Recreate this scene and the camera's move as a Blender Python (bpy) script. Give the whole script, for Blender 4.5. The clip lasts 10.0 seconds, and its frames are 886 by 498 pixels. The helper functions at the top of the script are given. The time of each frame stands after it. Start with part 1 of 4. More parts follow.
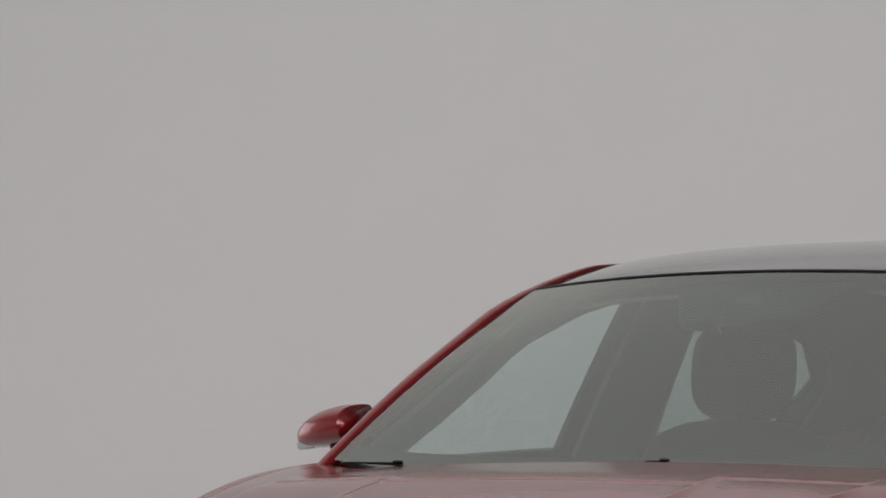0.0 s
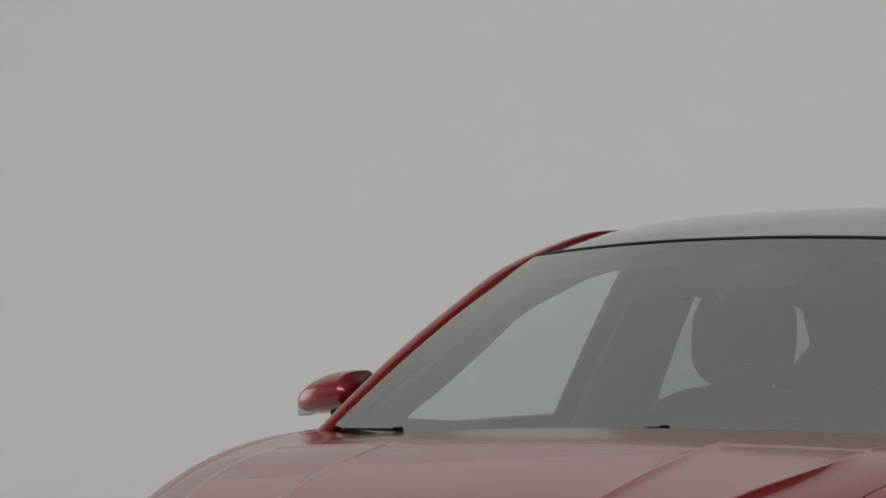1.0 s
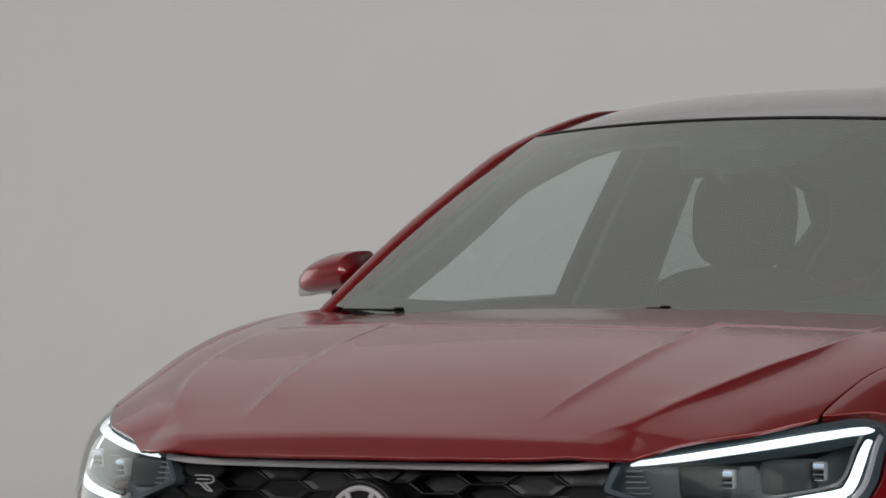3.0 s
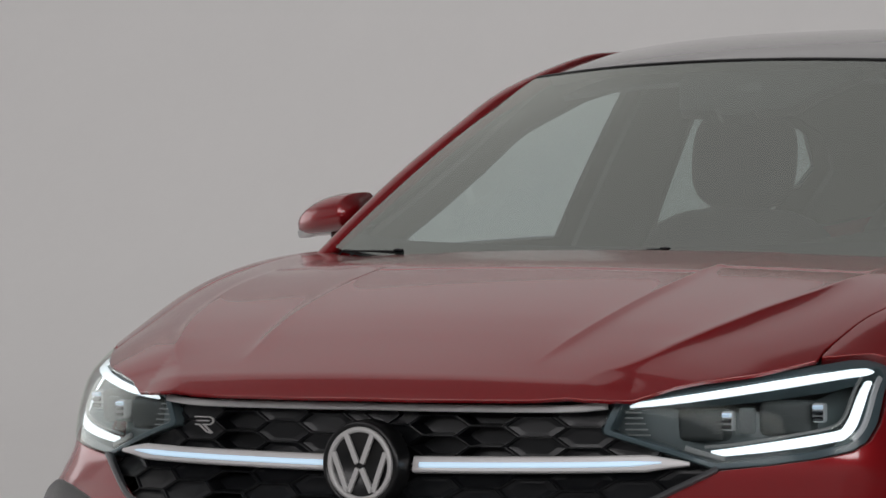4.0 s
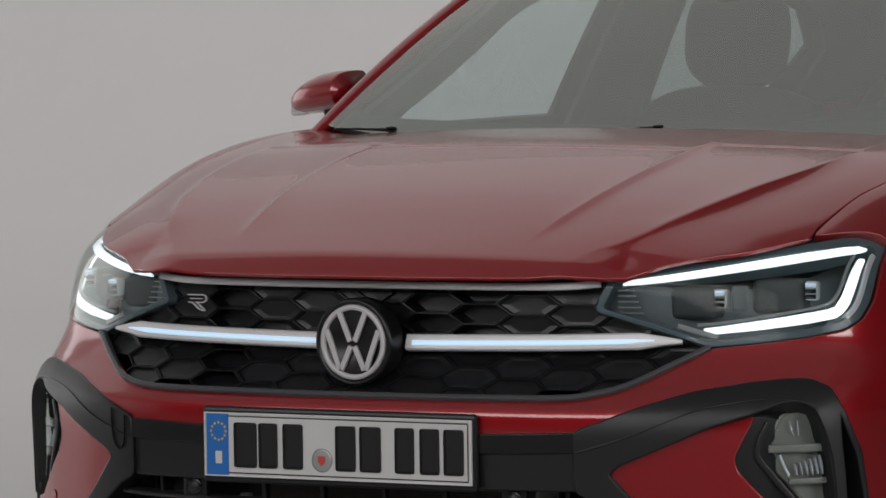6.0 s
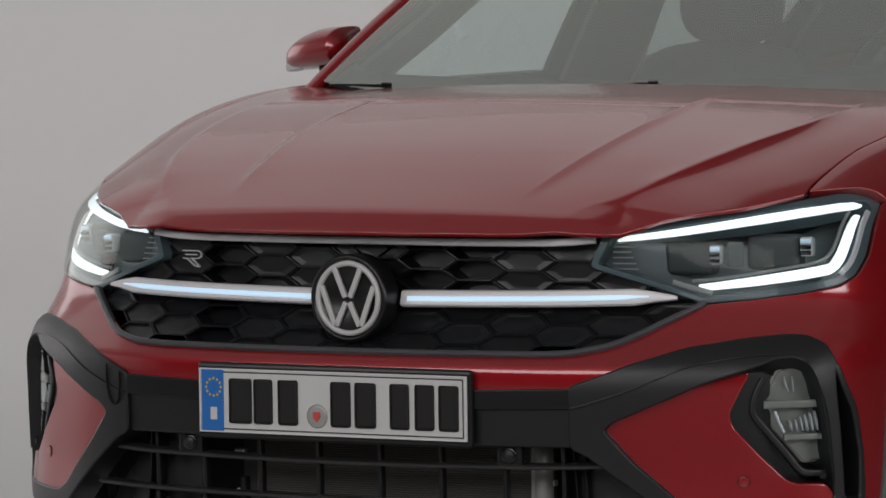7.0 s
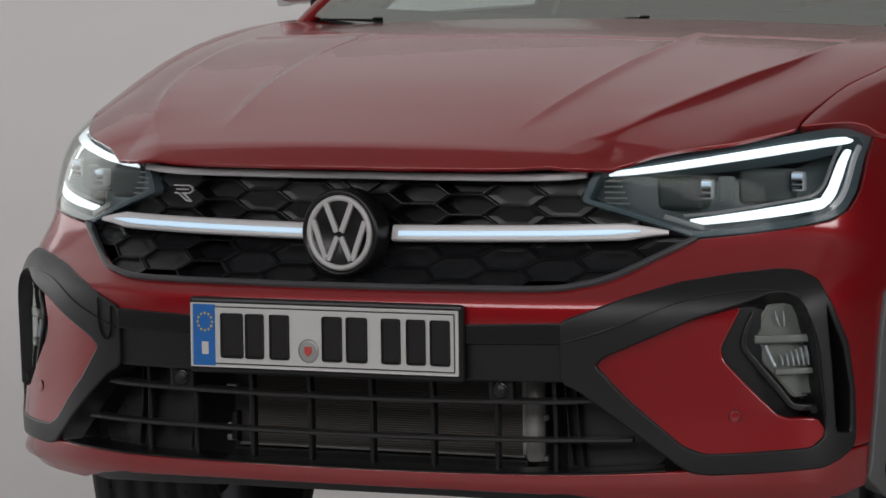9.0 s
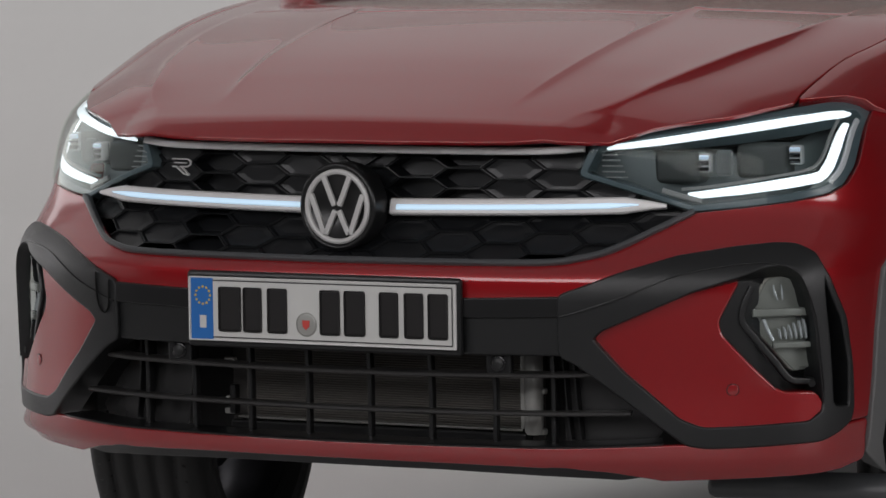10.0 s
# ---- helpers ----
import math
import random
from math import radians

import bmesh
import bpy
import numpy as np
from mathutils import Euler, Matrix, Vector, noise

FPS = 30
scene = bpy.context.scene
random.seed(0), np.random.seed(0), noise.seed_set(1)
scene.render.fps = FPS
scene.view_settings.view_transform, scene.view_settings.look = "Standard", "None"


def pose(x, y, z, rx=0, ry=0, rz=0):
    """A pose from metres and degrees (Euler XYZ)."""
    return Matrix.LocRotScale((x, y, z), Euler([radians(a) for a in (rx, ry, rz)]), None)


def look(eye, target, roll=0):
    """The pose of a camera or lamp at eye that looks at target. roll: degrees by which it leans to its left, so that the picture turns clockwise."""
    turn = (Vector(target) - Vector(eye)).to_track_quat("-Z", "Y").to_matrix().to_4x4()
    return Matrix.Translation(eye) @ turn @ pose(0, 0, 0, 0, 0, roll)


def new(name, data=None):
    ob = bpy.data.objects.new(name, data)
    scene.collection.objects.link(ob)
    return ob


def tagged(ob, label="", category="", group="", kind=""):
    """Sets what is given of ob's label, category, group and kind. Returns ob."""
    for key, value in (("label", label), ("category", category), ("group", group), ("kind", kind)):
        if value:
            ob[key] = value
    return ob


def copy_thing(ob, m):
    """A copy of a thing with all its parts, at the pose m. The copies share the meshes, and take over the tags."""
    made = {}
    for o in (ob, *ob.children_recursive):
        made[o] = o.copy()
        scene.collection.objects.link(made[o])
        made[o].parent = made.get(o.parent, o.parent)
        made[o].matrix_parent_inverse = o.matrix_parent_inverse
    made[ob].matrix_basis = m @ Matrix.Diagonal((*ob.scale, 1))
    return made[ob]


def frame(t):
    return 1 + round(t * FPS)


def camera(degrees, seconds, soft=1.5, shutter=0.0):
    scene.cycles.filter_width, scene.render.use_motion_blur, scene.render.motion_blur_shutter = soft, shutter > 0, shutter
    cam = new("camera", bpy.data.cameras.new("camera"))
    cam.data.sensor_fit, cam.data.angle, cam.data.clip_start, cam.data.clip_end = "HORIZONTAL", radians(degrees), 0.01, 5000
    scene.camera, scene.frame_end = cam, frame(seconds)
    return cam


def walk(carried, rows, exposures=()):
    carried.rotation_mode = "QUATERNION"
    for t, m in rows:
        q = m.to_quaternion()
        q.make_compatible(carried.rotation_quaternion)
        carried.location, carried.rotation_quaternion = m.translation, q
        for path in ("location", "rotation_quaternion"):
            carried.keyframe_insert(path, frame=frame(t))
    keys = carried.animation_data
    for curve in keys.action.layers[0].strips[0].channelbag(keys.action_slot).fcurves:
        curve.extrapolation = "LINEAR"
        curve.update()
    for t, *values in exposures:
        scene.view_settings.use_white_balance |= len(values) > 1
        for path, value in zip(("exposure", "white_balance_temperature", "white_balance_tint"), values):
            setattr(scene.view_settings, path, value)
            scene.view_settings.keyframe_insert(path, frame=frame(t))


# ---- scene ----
# ---- camera and its walk: a slow tilt down from a stand, with a slight pan ----
EYE = (4.7921, -7.6745, 1.3248)
LEAN = -0.751
TILT = [(0, 31.0430, 0.8033), (0.5, 31.0486, 0.6143), (1, 31.0505, 0.4482), (1.5, 31.0558, 0.1892), (2, 31.0599, -0.1266),
        (2.5, 31.0693, -0.4762), (4, 31.0799, -1.4183), (4.5, 31.0768, -1.7289), (5, 31.0717, -2.0381), (5.5, 31.0470, -2.3929),
        (7, 30.9776, -3.1625), (7.5, 30.9471, -3.3553), (8, 30.9297, -3.5172), (8.5, 30.9095, -3.6734), (9, 30.8954, -3.8495),
        (9.5, 30.8834, -4.0161), (10, 30.8770, -4.1267)]


def facing(yaw, pitch):
    a, b = radians(yaw), radians(pitch)
    ahead = Vector((-math.sin(a) * math.cos(b), math.cos(a) * math.cos(b), math.sin(b)))
    return look(EYE, Vector(EYE) + 8 * ahead, LEAN)


cam = camera(9.2777, 10.0, soft=1.6)
walk(cam, [(t, facing(a, b)) for t, a, b in TILT], [(0, -0.16), (10, -0.16)])

# ---- light: large unseen area lamps round the studio, added as fill and for reflections ----
world = bpy.data.worlds.new("studio_air")
scene.world = world
world.use_nodes = True
world.node_tree.nodes["Background"].inputs["Color"].default_value = (0.8, 0.8, 0.82, 1)
world.node_tree.nodes["Background"].inputs["Strength"].default_value = 0.05
for name, eye, target, wide, deep, power in (("front_softbox", (1.6, -12.6, 5.4), (0.2, 0.0, 0.6), 27.0, 3.8, 1260),
                                             ("overhead_softbox", (-2.0, -4.2, 7.4), (-2.0, -4.2, 0.0), 22.0, 10.0, 60),
                                             ("rear_softbox", (-8.2, 7.5, 7.3), (-8.2, 7.5, 0.0), 15.8, 13.0, 274),
                                             ("left_softbox", (-14.0, 3.0, 2.9), (0.0, 1.5, 1.0), 9.0, 5.0, 175),
                                             ("right_softbox", (15.0, -1.0, 3.5), (0.8, 0.5, 0.6), 6.0, 4.0, 480),
                                             ("side_wall_light", (-11.5, -1.0, 7.2), (-17.0, -1.0, 3.3), 2.2, 26.0, 400),
                                             ("backdrop_light", (0.0, 8.2, 7.2), (0.0, 14.0, 3.3), 30.0, 2.2, 116)):
    lamp = bpy.data.lights.new(name, "AREA")
    lamp.shape, lamp.size, lamp.size_y, lamp.energy, lamp.color = "RECTANGLE", wide, deep, power, (1.0, 0.973, 0.968) if name == "rear_softbox" else (1.0, 0.970, 0.990)
    new(name, lamp).matrix_world = look(eye, target)


# ---- materials ----
def shader(name, colour, rough=0.5, metal=0.0, coat=0.0, coat_rough=0.03, spec=0.5, grain=0.0, scale=60, bump=0.0, bump_scale=300, blotch=0.0, emit=0.0):
    m = bpy.data.materials.new(name)
    m.use_nodes = True
    nodes, links = m.node_tree.nodes, m.node_tree.links
    b = nodes["Principled BSDF"]
    b.inputs["Base Color"].default_value = (*colour, 1)
    b.inputs["Roughness"].default_value, b.inputs["Metallic"].default_value = rough, metal
    b.inputs["Coat Weight"].default_value, b.inputs["Coat Roughness"].default_value = coat, coat_rough
    b.inputs["Coat IOR"].default_value = 1.78
    b.inputs["Specular IOR Level"].default_value = spec
    if emit:
        b.inputs["Emission Color"].default_value, b.inputs["Emission Strength"].default_value = (*colour, 1), emit
    place = nodes.new("ShaderNodeTexCoord").outputs["Object"]
    if grain or blotch:
        fine, broad = nodes.new("ShaderNodeTexNoise"), nodes.new("ShaderNodeTexNoise")
        fine.inputs["Scale"].default_value, broad.inputs["Scale"].default_value = scale, 2.3
        fine.inputs["Detail"].default_value = 5
        both = nodes.new("ShaderNodeMath")
        both.operation = "MULTIPLY_ADD"
        links.new(place, fine.inputs["Vector"]), links.new(place, broad.inputs["Vector"])
        first = nodes.new("ShaderNodeMapRange")
        first.inputs["To Min"].default_value, first.inputs["To Max"].default_value = 1 - grain, 1 + grain
        second = nodes.new("ShaderNodeMapRange")
        second.inputs["To Min"].default_value, second.inputs["To Max"].default_value = 1 - blotch, 1 + blotch
        links.new(fine.outputs["Fac"], first.inputs["Value"]), links.new(broad.outputs["Fac"], second.inputs["Value"])
        both.operation = "MULTIPLY"
        links.new(first.outputs["Result"], both.inputs[0]), links.new(second.outputs["Result"], both.inputs[1])
        mix = nodes.new("ShaderNodeVectorMath")
        mix.operation = "SCALE"
        mix.inputs[0].default_value = colour
        links.new(both.outputs[0], mix.inputs["Scale"])
        links.new(mix.outputs[0], b.inputs["Base Color"])
        rr = nodes.new("ShaderNodeMath")
        rr.operation = "MULTIPLY"
        rr.inputs[1].default_value = rough
        links.new(both.outputs[0], rr.inputs[0])
        links.new(rr.outputs[0], b.inputs["Roughness"])
    if bump:
        n, k = nodes.new("ShaderNodeTexNoise"), nodes.new("ShaderNodeBump")
        n.inputs["Scale"].default_value, n.inputs["Detail"].default_value = bump_scale, 3
        k.inputs["Strength"].default_value, k.inputs["Distance"].default_value = bump, 0.001
        links.new(place, n.inputs["Vector"]), links.new(n.outputs["Fac"], k.inputs["Height"]), links.new(k.outputs[0], b.inputs["Normal"])
    return m


def pane(name, tint, rough=0.0, normal_gloss=0.08, rise=5.0):
    """A thin sheet of glass: tinted see-through, with the gloss that its angle gives."""
    m = bpy.data.materials.new(name)
    m.use_nodes = True
    nodes, links = m.node_tree.nodes, m.node_tree.links
    nodes.remove(nodes["Principled BSDF"])
    clear, gloss, mix, turn, power, sum_up = (nodes.new("ShaderNode" + k) for k in ("BsdfTransparent", "BsdfGlossy", "MixShader", "LayerWeight", "Math", "Math"))
    clear.inputs["Color"].default_value = (*tint, 1)
    gloss.inputs["Roughness"].default_value = rough
    gloss.inputs["Color"].default_value = (0.95, 1.0, 0.94, 1)
    turn.inputs["Blend"].default_value = 0.5
    power.operation, power.inputs[1].default_value = "POWER", rise
    sum_up.operation, sum_up.inputs[1].default_value, sum_up.inputs[2].default_value = "MULTIPLY_ADD", 1.0 - normal_gloss, normal_gloss
    links.new(turn.outputs["Facing"], power.inputs[0]), links.new(power.outputs[0], sum_up.inputs[0])
    links.new(sum_up.outputs[0], mix.inputs[0]), links.new(clear.outputs[0], mix.inputs[1]), links.new(gloss.outputs[0], mix.inputs[2])
    links.new(mix.outputs[0], nodes["Material Output"].inputs["Surface"])
    return m


RED = shader("red_metallic_paint", (0.275, 0.0055, 0.0088), 0.42, 0.45, coat=1.0, coat_rough=0.115, spec=0.05, grain=0.10, scale=900, blotch=0.02)
ROOF_PAINT = shader("black_roof_paint", (0.012, 0.012, 0.013), 0.3, coat=1.0, coat_rough=0.05, grain=0.1, scale=700)
PLASTIC = shader("grained_grey_plastic", (0.0080, 0.0086, 0.0090), 0.36, spec=0.45, grain=0.12, scale=240, bump=0.25, bump_scale=900, blotch=0.06)
GRILLE_BAR = shader("satin_grille_bar", (0.026, 0.025, 0.0245), 0.36, grain=0.08, scale=150)
GLOSS_BLACK = shader("gloss_black_plastic", (0.006, 0.006, 0.007), 0.16, grain=0.1, scale=120)
SATIN_BLACK = shader("satin_black_plastic", (0.0065, 0.0067, 0.0071), 0.30, spec=0.45, grain=0.06, scale=200, blotch=0.05)
MESH_BLACK = shader("moulded_black_grille", (0.0060, 0.0066, 0.0076), 0.34, spec=0.45, grain=0.04, scale=150)
DARK = shader("dark_inside", (0.005, 0.005, 0.005), 0.7, spec=0.3, grain=0.15, scale=40)
CHROME = shader("satin_chrome", (0.66, 0.65, 0.64), 0.46, 0.25, grain=0.04, scale=200)
BADGE_GREY = shader("badge_flat_silver", (0.50, 0.495, 0.485), 0.45, 0.15, grain=0.04, scale=200)
# arch plastic made paler, with the side light on it put into the colour
CLADDING = shader("lit_grey_cladding", (0.105, 0.106, 0.105), 0.5, grain=0.15, scale=240, bump=0.3, bump_scale=900, blotch=0.08)
SILVER = shader("bare_aluminium", (0.30, 0.30, 0.285), 0.42, 0.3, grain=0.10, scale=90, blotch=0.1)
FRAME_GREY = shader("dark_grey_frame", (0.055, 0.057, 0.060), 0.33, grain=0.08, scale=150)
LED = shader("lit_white_led", (0.90, 0.97, 1.0), 0.3, emit=1.25)
LED_BAR = shader("lit_light_bar", (0.48, 0.66, 0.82), 0.35, emit=0.75)
# a weak glow that gives a reflector step its brightness
STEP_GLOW = shader("glowing_reflector_step", (0.60, 0.72, 0.85), 0.3, emit=0.35)
# LAMP_GREY and BEZEL carry the teal glow of the LEDs in their colour
LAMP_GREY = shader("glow_tinted_lamp_inside", (0.094, 0.110, 0.107), 0.35, grain=0.1, scale=80)
REFLECTOR = shader("lamp_reflector", (0.66, 0.67, 0.66), 0.2, 0.35, grain=0.05, scale=60)
BEZEL = shader("glow_tinted_bezel", (0.085, 0.115, 0.122), 0.30, grain=0.08, scale=100)
FOG_GREY = shader("fog_lamp_silver", (0.26, 0.257, 0.225), 0.40, 0.2, grain=0.15, scale=50, blotch=0.1)
FOG_FACET = shader("fog_lamp_facet", (0.36, 0.36, 0.33), 0.30, 0.4, grain=0.08, scale=60)
LENS = pane("clear_lamp_cover", (0.84, 0.88, 0.90), 0.06, 0.012, 3.7)
GLASS = pane("windscreen_glass", (0.52, 0.61, 0.62), 0.0, 0.235)
REAR_GLASS = pane("dark_rear_window_glass", (0.50, 0.56, 0.54), 0.0, 0.07)
SIDE_GLASS = pane("side_window_glass", (0.88, 0.94, 0.92), 0.0, 0.07)
RUBBER = shader("tyre_rubber", (0.014, 0.014, 0.014), 0.62, grain=0.2, scale=120, bump=0.2, bump_scale=400, blotch=0.1)
RUBBER_SEAL = shader("rubber_seal", (0.012, 0.012, 0.012), 0.5, grain=0.1, scale=200)
ALLOY = shader("dark_alloy", (0.10, 0.10, 0.11), 0.3, 0.8, grain=0.08, scale=90)
TRIM_CLOTH = shader("dark_seat_cloth", (0.034, 0.035, 0.035), 0.9, spec=0.2, blotch=0.1)
LINING = shader("grey_headlining", (0.10, 0.10, 0.097), 0.9, grain=0.06, scale=40)
DASH = shader("dark_dashboard", (0.070, 0.072, 0.070), 0.8, spec=0.2, blotch=0.06)
PLATE_WHITE = shader("plate_white", (0.55, 0.55, 0.53), 0.42, grain=0.03, scale=40, blotch=0.02)
PLATE_INK = shader("plate_black_ink", (0.011, 0.010, 0.010), 0.5, spec=0.3, grain=0.1, scale=80)
PLATE_BLUE = shader("plate_blue_foil", (0.012, 0.13, 0.42), 0.4, grain=0.05, scale=80)
PLATE_GOLD = shader("plate_yellow_ink", (0.60, 0.42, 0.06), 0.5, grain=0.05, scale=80)
SEAL_GREY = shader("plate_seal_grey", (0.36, 0.36, 0.34), 0.35, 0.4, grain=0.1, scale=300)
SEAL_RED = shader("plate_seal_red", (0.50, 0.05, 0.04), 0.5, grain=0.1, scale=300)
CORE = shader("radiator_fins", (0.085, 0.078, 0.070), 0.6, 0.1, grain=0.2, scale=300)
CORE_BACK = shader("radiator_core", (0.022, 0.020, 0.018), 0.7, grain=0.3, scale=260)
PROJECTOR = shader("dark_projector_glass", (0.050, 0.054, 0.050), 0.55, grain=0.08, scale=60)
DUCT = shader("duct_plastic", (0.026, 0.026, 0.026), 0.24, grain=0.08, scale=100)
STUDIO_FLOOR = shader("grey_studio_floor", (0.68, 0.675, 0.665), 0.5, grain=0.012, scale=14, blotch=0.015)
STUDIO_WALL = shader("white_studio_wall", (0.70, 0.695, 0.69), 0.8, grain=0.012, scale=6, blotch=0.02)
STUDIO_BLACK = shader("black_studio_wall", (0.045, 0.045, 0.045), 0.9, grain=0.1, scale=6, blotch=0.1)
STUDIO_CEILING = shader("grey_studio_ceiling", (0.38, 0.38, 0.38), 0.8, grain=0.06, scale=6, blotch=0.06)
STUDIO_DARK = shader("grey_studio_wall", (0.10, 0.10, 0.10), 0.8, grain=0.06, scale=6, blotch=0.06)


# ---- the body's surfaces ----
def spline(points, n=24):
    """A dense Catmull-Rom curve through the points, as an array."""
    p = np.array(points, float)
    p = np.vstack([2 * p[0] - p[1], p, 2 * p[-1] - p[-2]])
    out = []
    for i in range(1, len(p) - 2):
        for k in range(n):
            t = k / n
            out.append(0.5 * (2 * p[i] + (p[i + 1] - p[i - 1]) * t + (2 * p[i - 1] - 5 * p[i] + 4 * p[i + 1] - p[i + 2]) * t * t
                              + (3 * p[i] - p[i - 1] - 3 * p[i + 1] + p[i + 2]) * t ** 3))
    out.append(p[-2])
    return np.array(out)


def graph(*points):
    """A smooth function through (x, y) points, held level beyond its ends."""
    c = spline(points, 120)
    return lambda x: float(np.interp(x, c[:, 0], c[:, 1]))


def step(a, b, x):
    t = min(1.0, max(0.0, (x - a) / (b - a)))
    return t * t * (3 - 2 * t)


# half of the car's outline from above, from the middle of the nose to the middle of the tail
PLAN = spline([(0, .014), (.15, .016), (.30, .026), (.43, .044), (.55, .085), (.65, .14), (.72, .19), (.782, .258), (.818, .35),
               (.838, .48), (.852, .64), (.862, .85), (.868, 1.3), (.870, 2.0), (.868, 2.8), (.860, 3.3), (.835, 3.75),
               (.78, 3.98), (.66, 4.10), (.40, 4.17), (0, 4.19)])
ALONG = np.concatenate([[0], np.cumsum(np.hypot(*np.diff(PLAN, axis=0).T))])
SET_BACK = graph((.20, .06), (.28, -.002), (.31, -.030), (.335, -.050), (.36, -.058), (.45, -.056), (.54, -.060), (.60, -.062), (.638, -.0605), (.645, -.0565), (.655, -.047), (.672, -.031), (.70, -.004),
                 (.745, .026), (.80, .028), (.855, .034), (.885, .052), (.91, .085), (.95, .15), (1.0, .24))
WIDE = graph((.18, .955), (.26, .975), (.36, .995), (.45, 1.0), (.62, 1.0), (.70, .998), (.80, .975), (.86, .955), (.91, .932),
             (.96, .905), (1.0, .87), (1.05, .78))


def nose(s, z):
    """The lower body: s metres round the car from the middle of the nose (negative on its right side), at the height z."""
    a = abs(s)
    x, y = np.interp(a, ALONG, PLAN[:, 0]), np.interp(a, ALONG, PLAN[:, 1])
    x = x * (1 + (WIDE(z) - 1) * step(.25, .75, a))
    y = y + SET_BACK(z) * (1 - step(1.0, 2.0, a))
    return Vector((math.copysign(x, s), y, z))


TRIM_BACK = graph((.20, .06), (.28, -.002), (.31, -.030), (.335, -.050), (.36, -.058), (.45, -.058), (.54, -.0605), (.58, -.0620), (.615, -.0622), (.64, -.0570), (.66, -.0440), (.68, -.0250), (.70, -.004), (.745, .026))


def trim_skin(s, z):
    """The bumper trim's face, which rounds the shelf below the headlights more softly than the bumper does."""
    p = nose(s, z)
    return p + Vector((0, (TRIM_BACK(z) - SET_BACK(z)) * (1 - step(1.0, 2.0, abs(s))), 0))


RIDGE = graph((-.1, .80), (-.02, .851), (.004, .873), (.018, .886), (.028, .8930), (.045, .9003), (.09, .9180), (.154, .9415), (.216, .9635), (.296, .989), (.401, 1.016),
              (.511, 1.039), (.628, 1.058), (.75, 1.070), (.87, 1.078), (1.0, 1.084), (1.2, 1.09))
CREASE_IN = graph((.0, .275), (.10, .287), (.154, .296), (.216, .305), (.3, .315), (.4, .321), (.5, .326), (.63, .326), (.9, .33))
CREASE_OUT = graph((.03, .385), (.08, .415), (.106, .441), (.15, .47), (.205, .493), (.26, .516), (.32, .537), (.386, .555), (.454, .573), (.53, .588),
                   (.62, .598), (.8, .61), (1.0, .62))
FALL = graph((-.1, .72), (.0, .80), (.1, .90), (.25, 1.08), (.4, 1.05), (.55, .75), (.75, .40), (.95, .15), (1.2, .1))


def bonnet(u, y):
    """The bonnet, with its raised middle and the two creases on either side, which lie at u = 0.30 and 0.50; y is taken behind its curved front edge."""
    sweep = 1 - step(.0, .20, y)
    near = y + .03 * sweep
    cin, cout = CREASE_IN(near), CREASE_OUT(near)
    a = float(np.interp(abs(u), (0, .30, .50, .72, 1.0), (0, cin, cout, .72, 1.0)))
    front = np.interp(min(a, .47), PLAN[:300, 0], PLAN[:300, 1])
    back = y + front * sweep
    out = a - cout
    at = y + .014 * sweep
    short = max(0.0, .12 - at)
    rolled = RIDGE(.12) - .37 * short - 1.3 * short * short if short else RIDGE(at)
    k = step(-.01, .14, out)
    z = RIDGE(at) * (1 - k) + rolled * k - .014 * (a / .5) ** 2
    z -= .0060 * (1 - math.exp(-max(0.0, a - cin) / .009)) * step(.07, .20, back) * (1 - .7 * step(.45, .75, back))
    z -= .0095 * (1 - math.exp(-max(0.0, out) / .018)) * step(.03, .20, back) * (1 - step(.36, .75, back))
    z += .0022 * math.exp(-max(0.0, cin - a) / .022) * (a <= cin) * step(.07, .20, back) * (1 - .7 * step(.45, .75, back))
    z += .0030 * math.exp(-max(0.0, -out) / .026) * (out <= 0) * step(.03, .20, back) * (1 - step(.36, .75, back))
    z += .0022 * (a > cin) * step(.07, .20, back) * (1 - .7 * step(.45, .75, back)) + .0030 * (out > 0) * step(.03, .20, back) * (1 - step(.36, .75, back))
    z -= .62 * max(0.0, out) ** 1.6 * FALL(back)
    z += .015 * step(.55, .95, back) * step(.55, .73, a)
    if a < cout:  # the pressed panels end in a low step before the windscreen
        end = .59 if a <= cin else .655 + .03 * (a - cin) / (cout - cin)
        z += .0018 * step(end - .005, end + .005, back) * (1 - step(end + .03, end + .20, back))
    z -= .0048 * (max(0.0, out) / .028) * math.exp(1 - max(0.0, out) / .028) * step(.16, .32, back) * (1 - step(.42, .74, back))
    return Vector((math.copysign(a, u), back, z))


def windscreen(x, v):
    """The windscreen: v from 0 at its foot to 1 at its head; x is taken at the foot."""
    u = x / .669
    foot = Vector((.669 * u, .900 + .087 * u * u, 1.063 + .016 * u * u))
    head = Vector((.576 * u, 1.45 + .134 * u * u, 1.416 - .022 * u * u))
    return foot.lerp(head, v) + Vector((0, -.5, .86)) * .055 * v * (1 - v)


ROOF_LINE = graph((1.2, 1.34), (1.45, 1.416), (1.6, 1.449), (1.8, 1.473), (2.0, 1.481), (2.3, 1.483), (2.8, 1.467), (3.2, 1.425), (3.5, 1.375), (3.8, 1.29))


def roof(x, y):
    return Vector((x, y + .134 * (x / .576) ** 2 * (1 - step(1.45, 2.4, y)), ROOF_LINE(y) - .022 * (x / .576) ** 2 - .012 * abs(x / .576) ** 5))


BELT = graph((.9, 1.01), (1.3, 1.02), (2.0, 1.03), (2.8, 1.05), (3.4, 1.10), (3.9, 1.14))


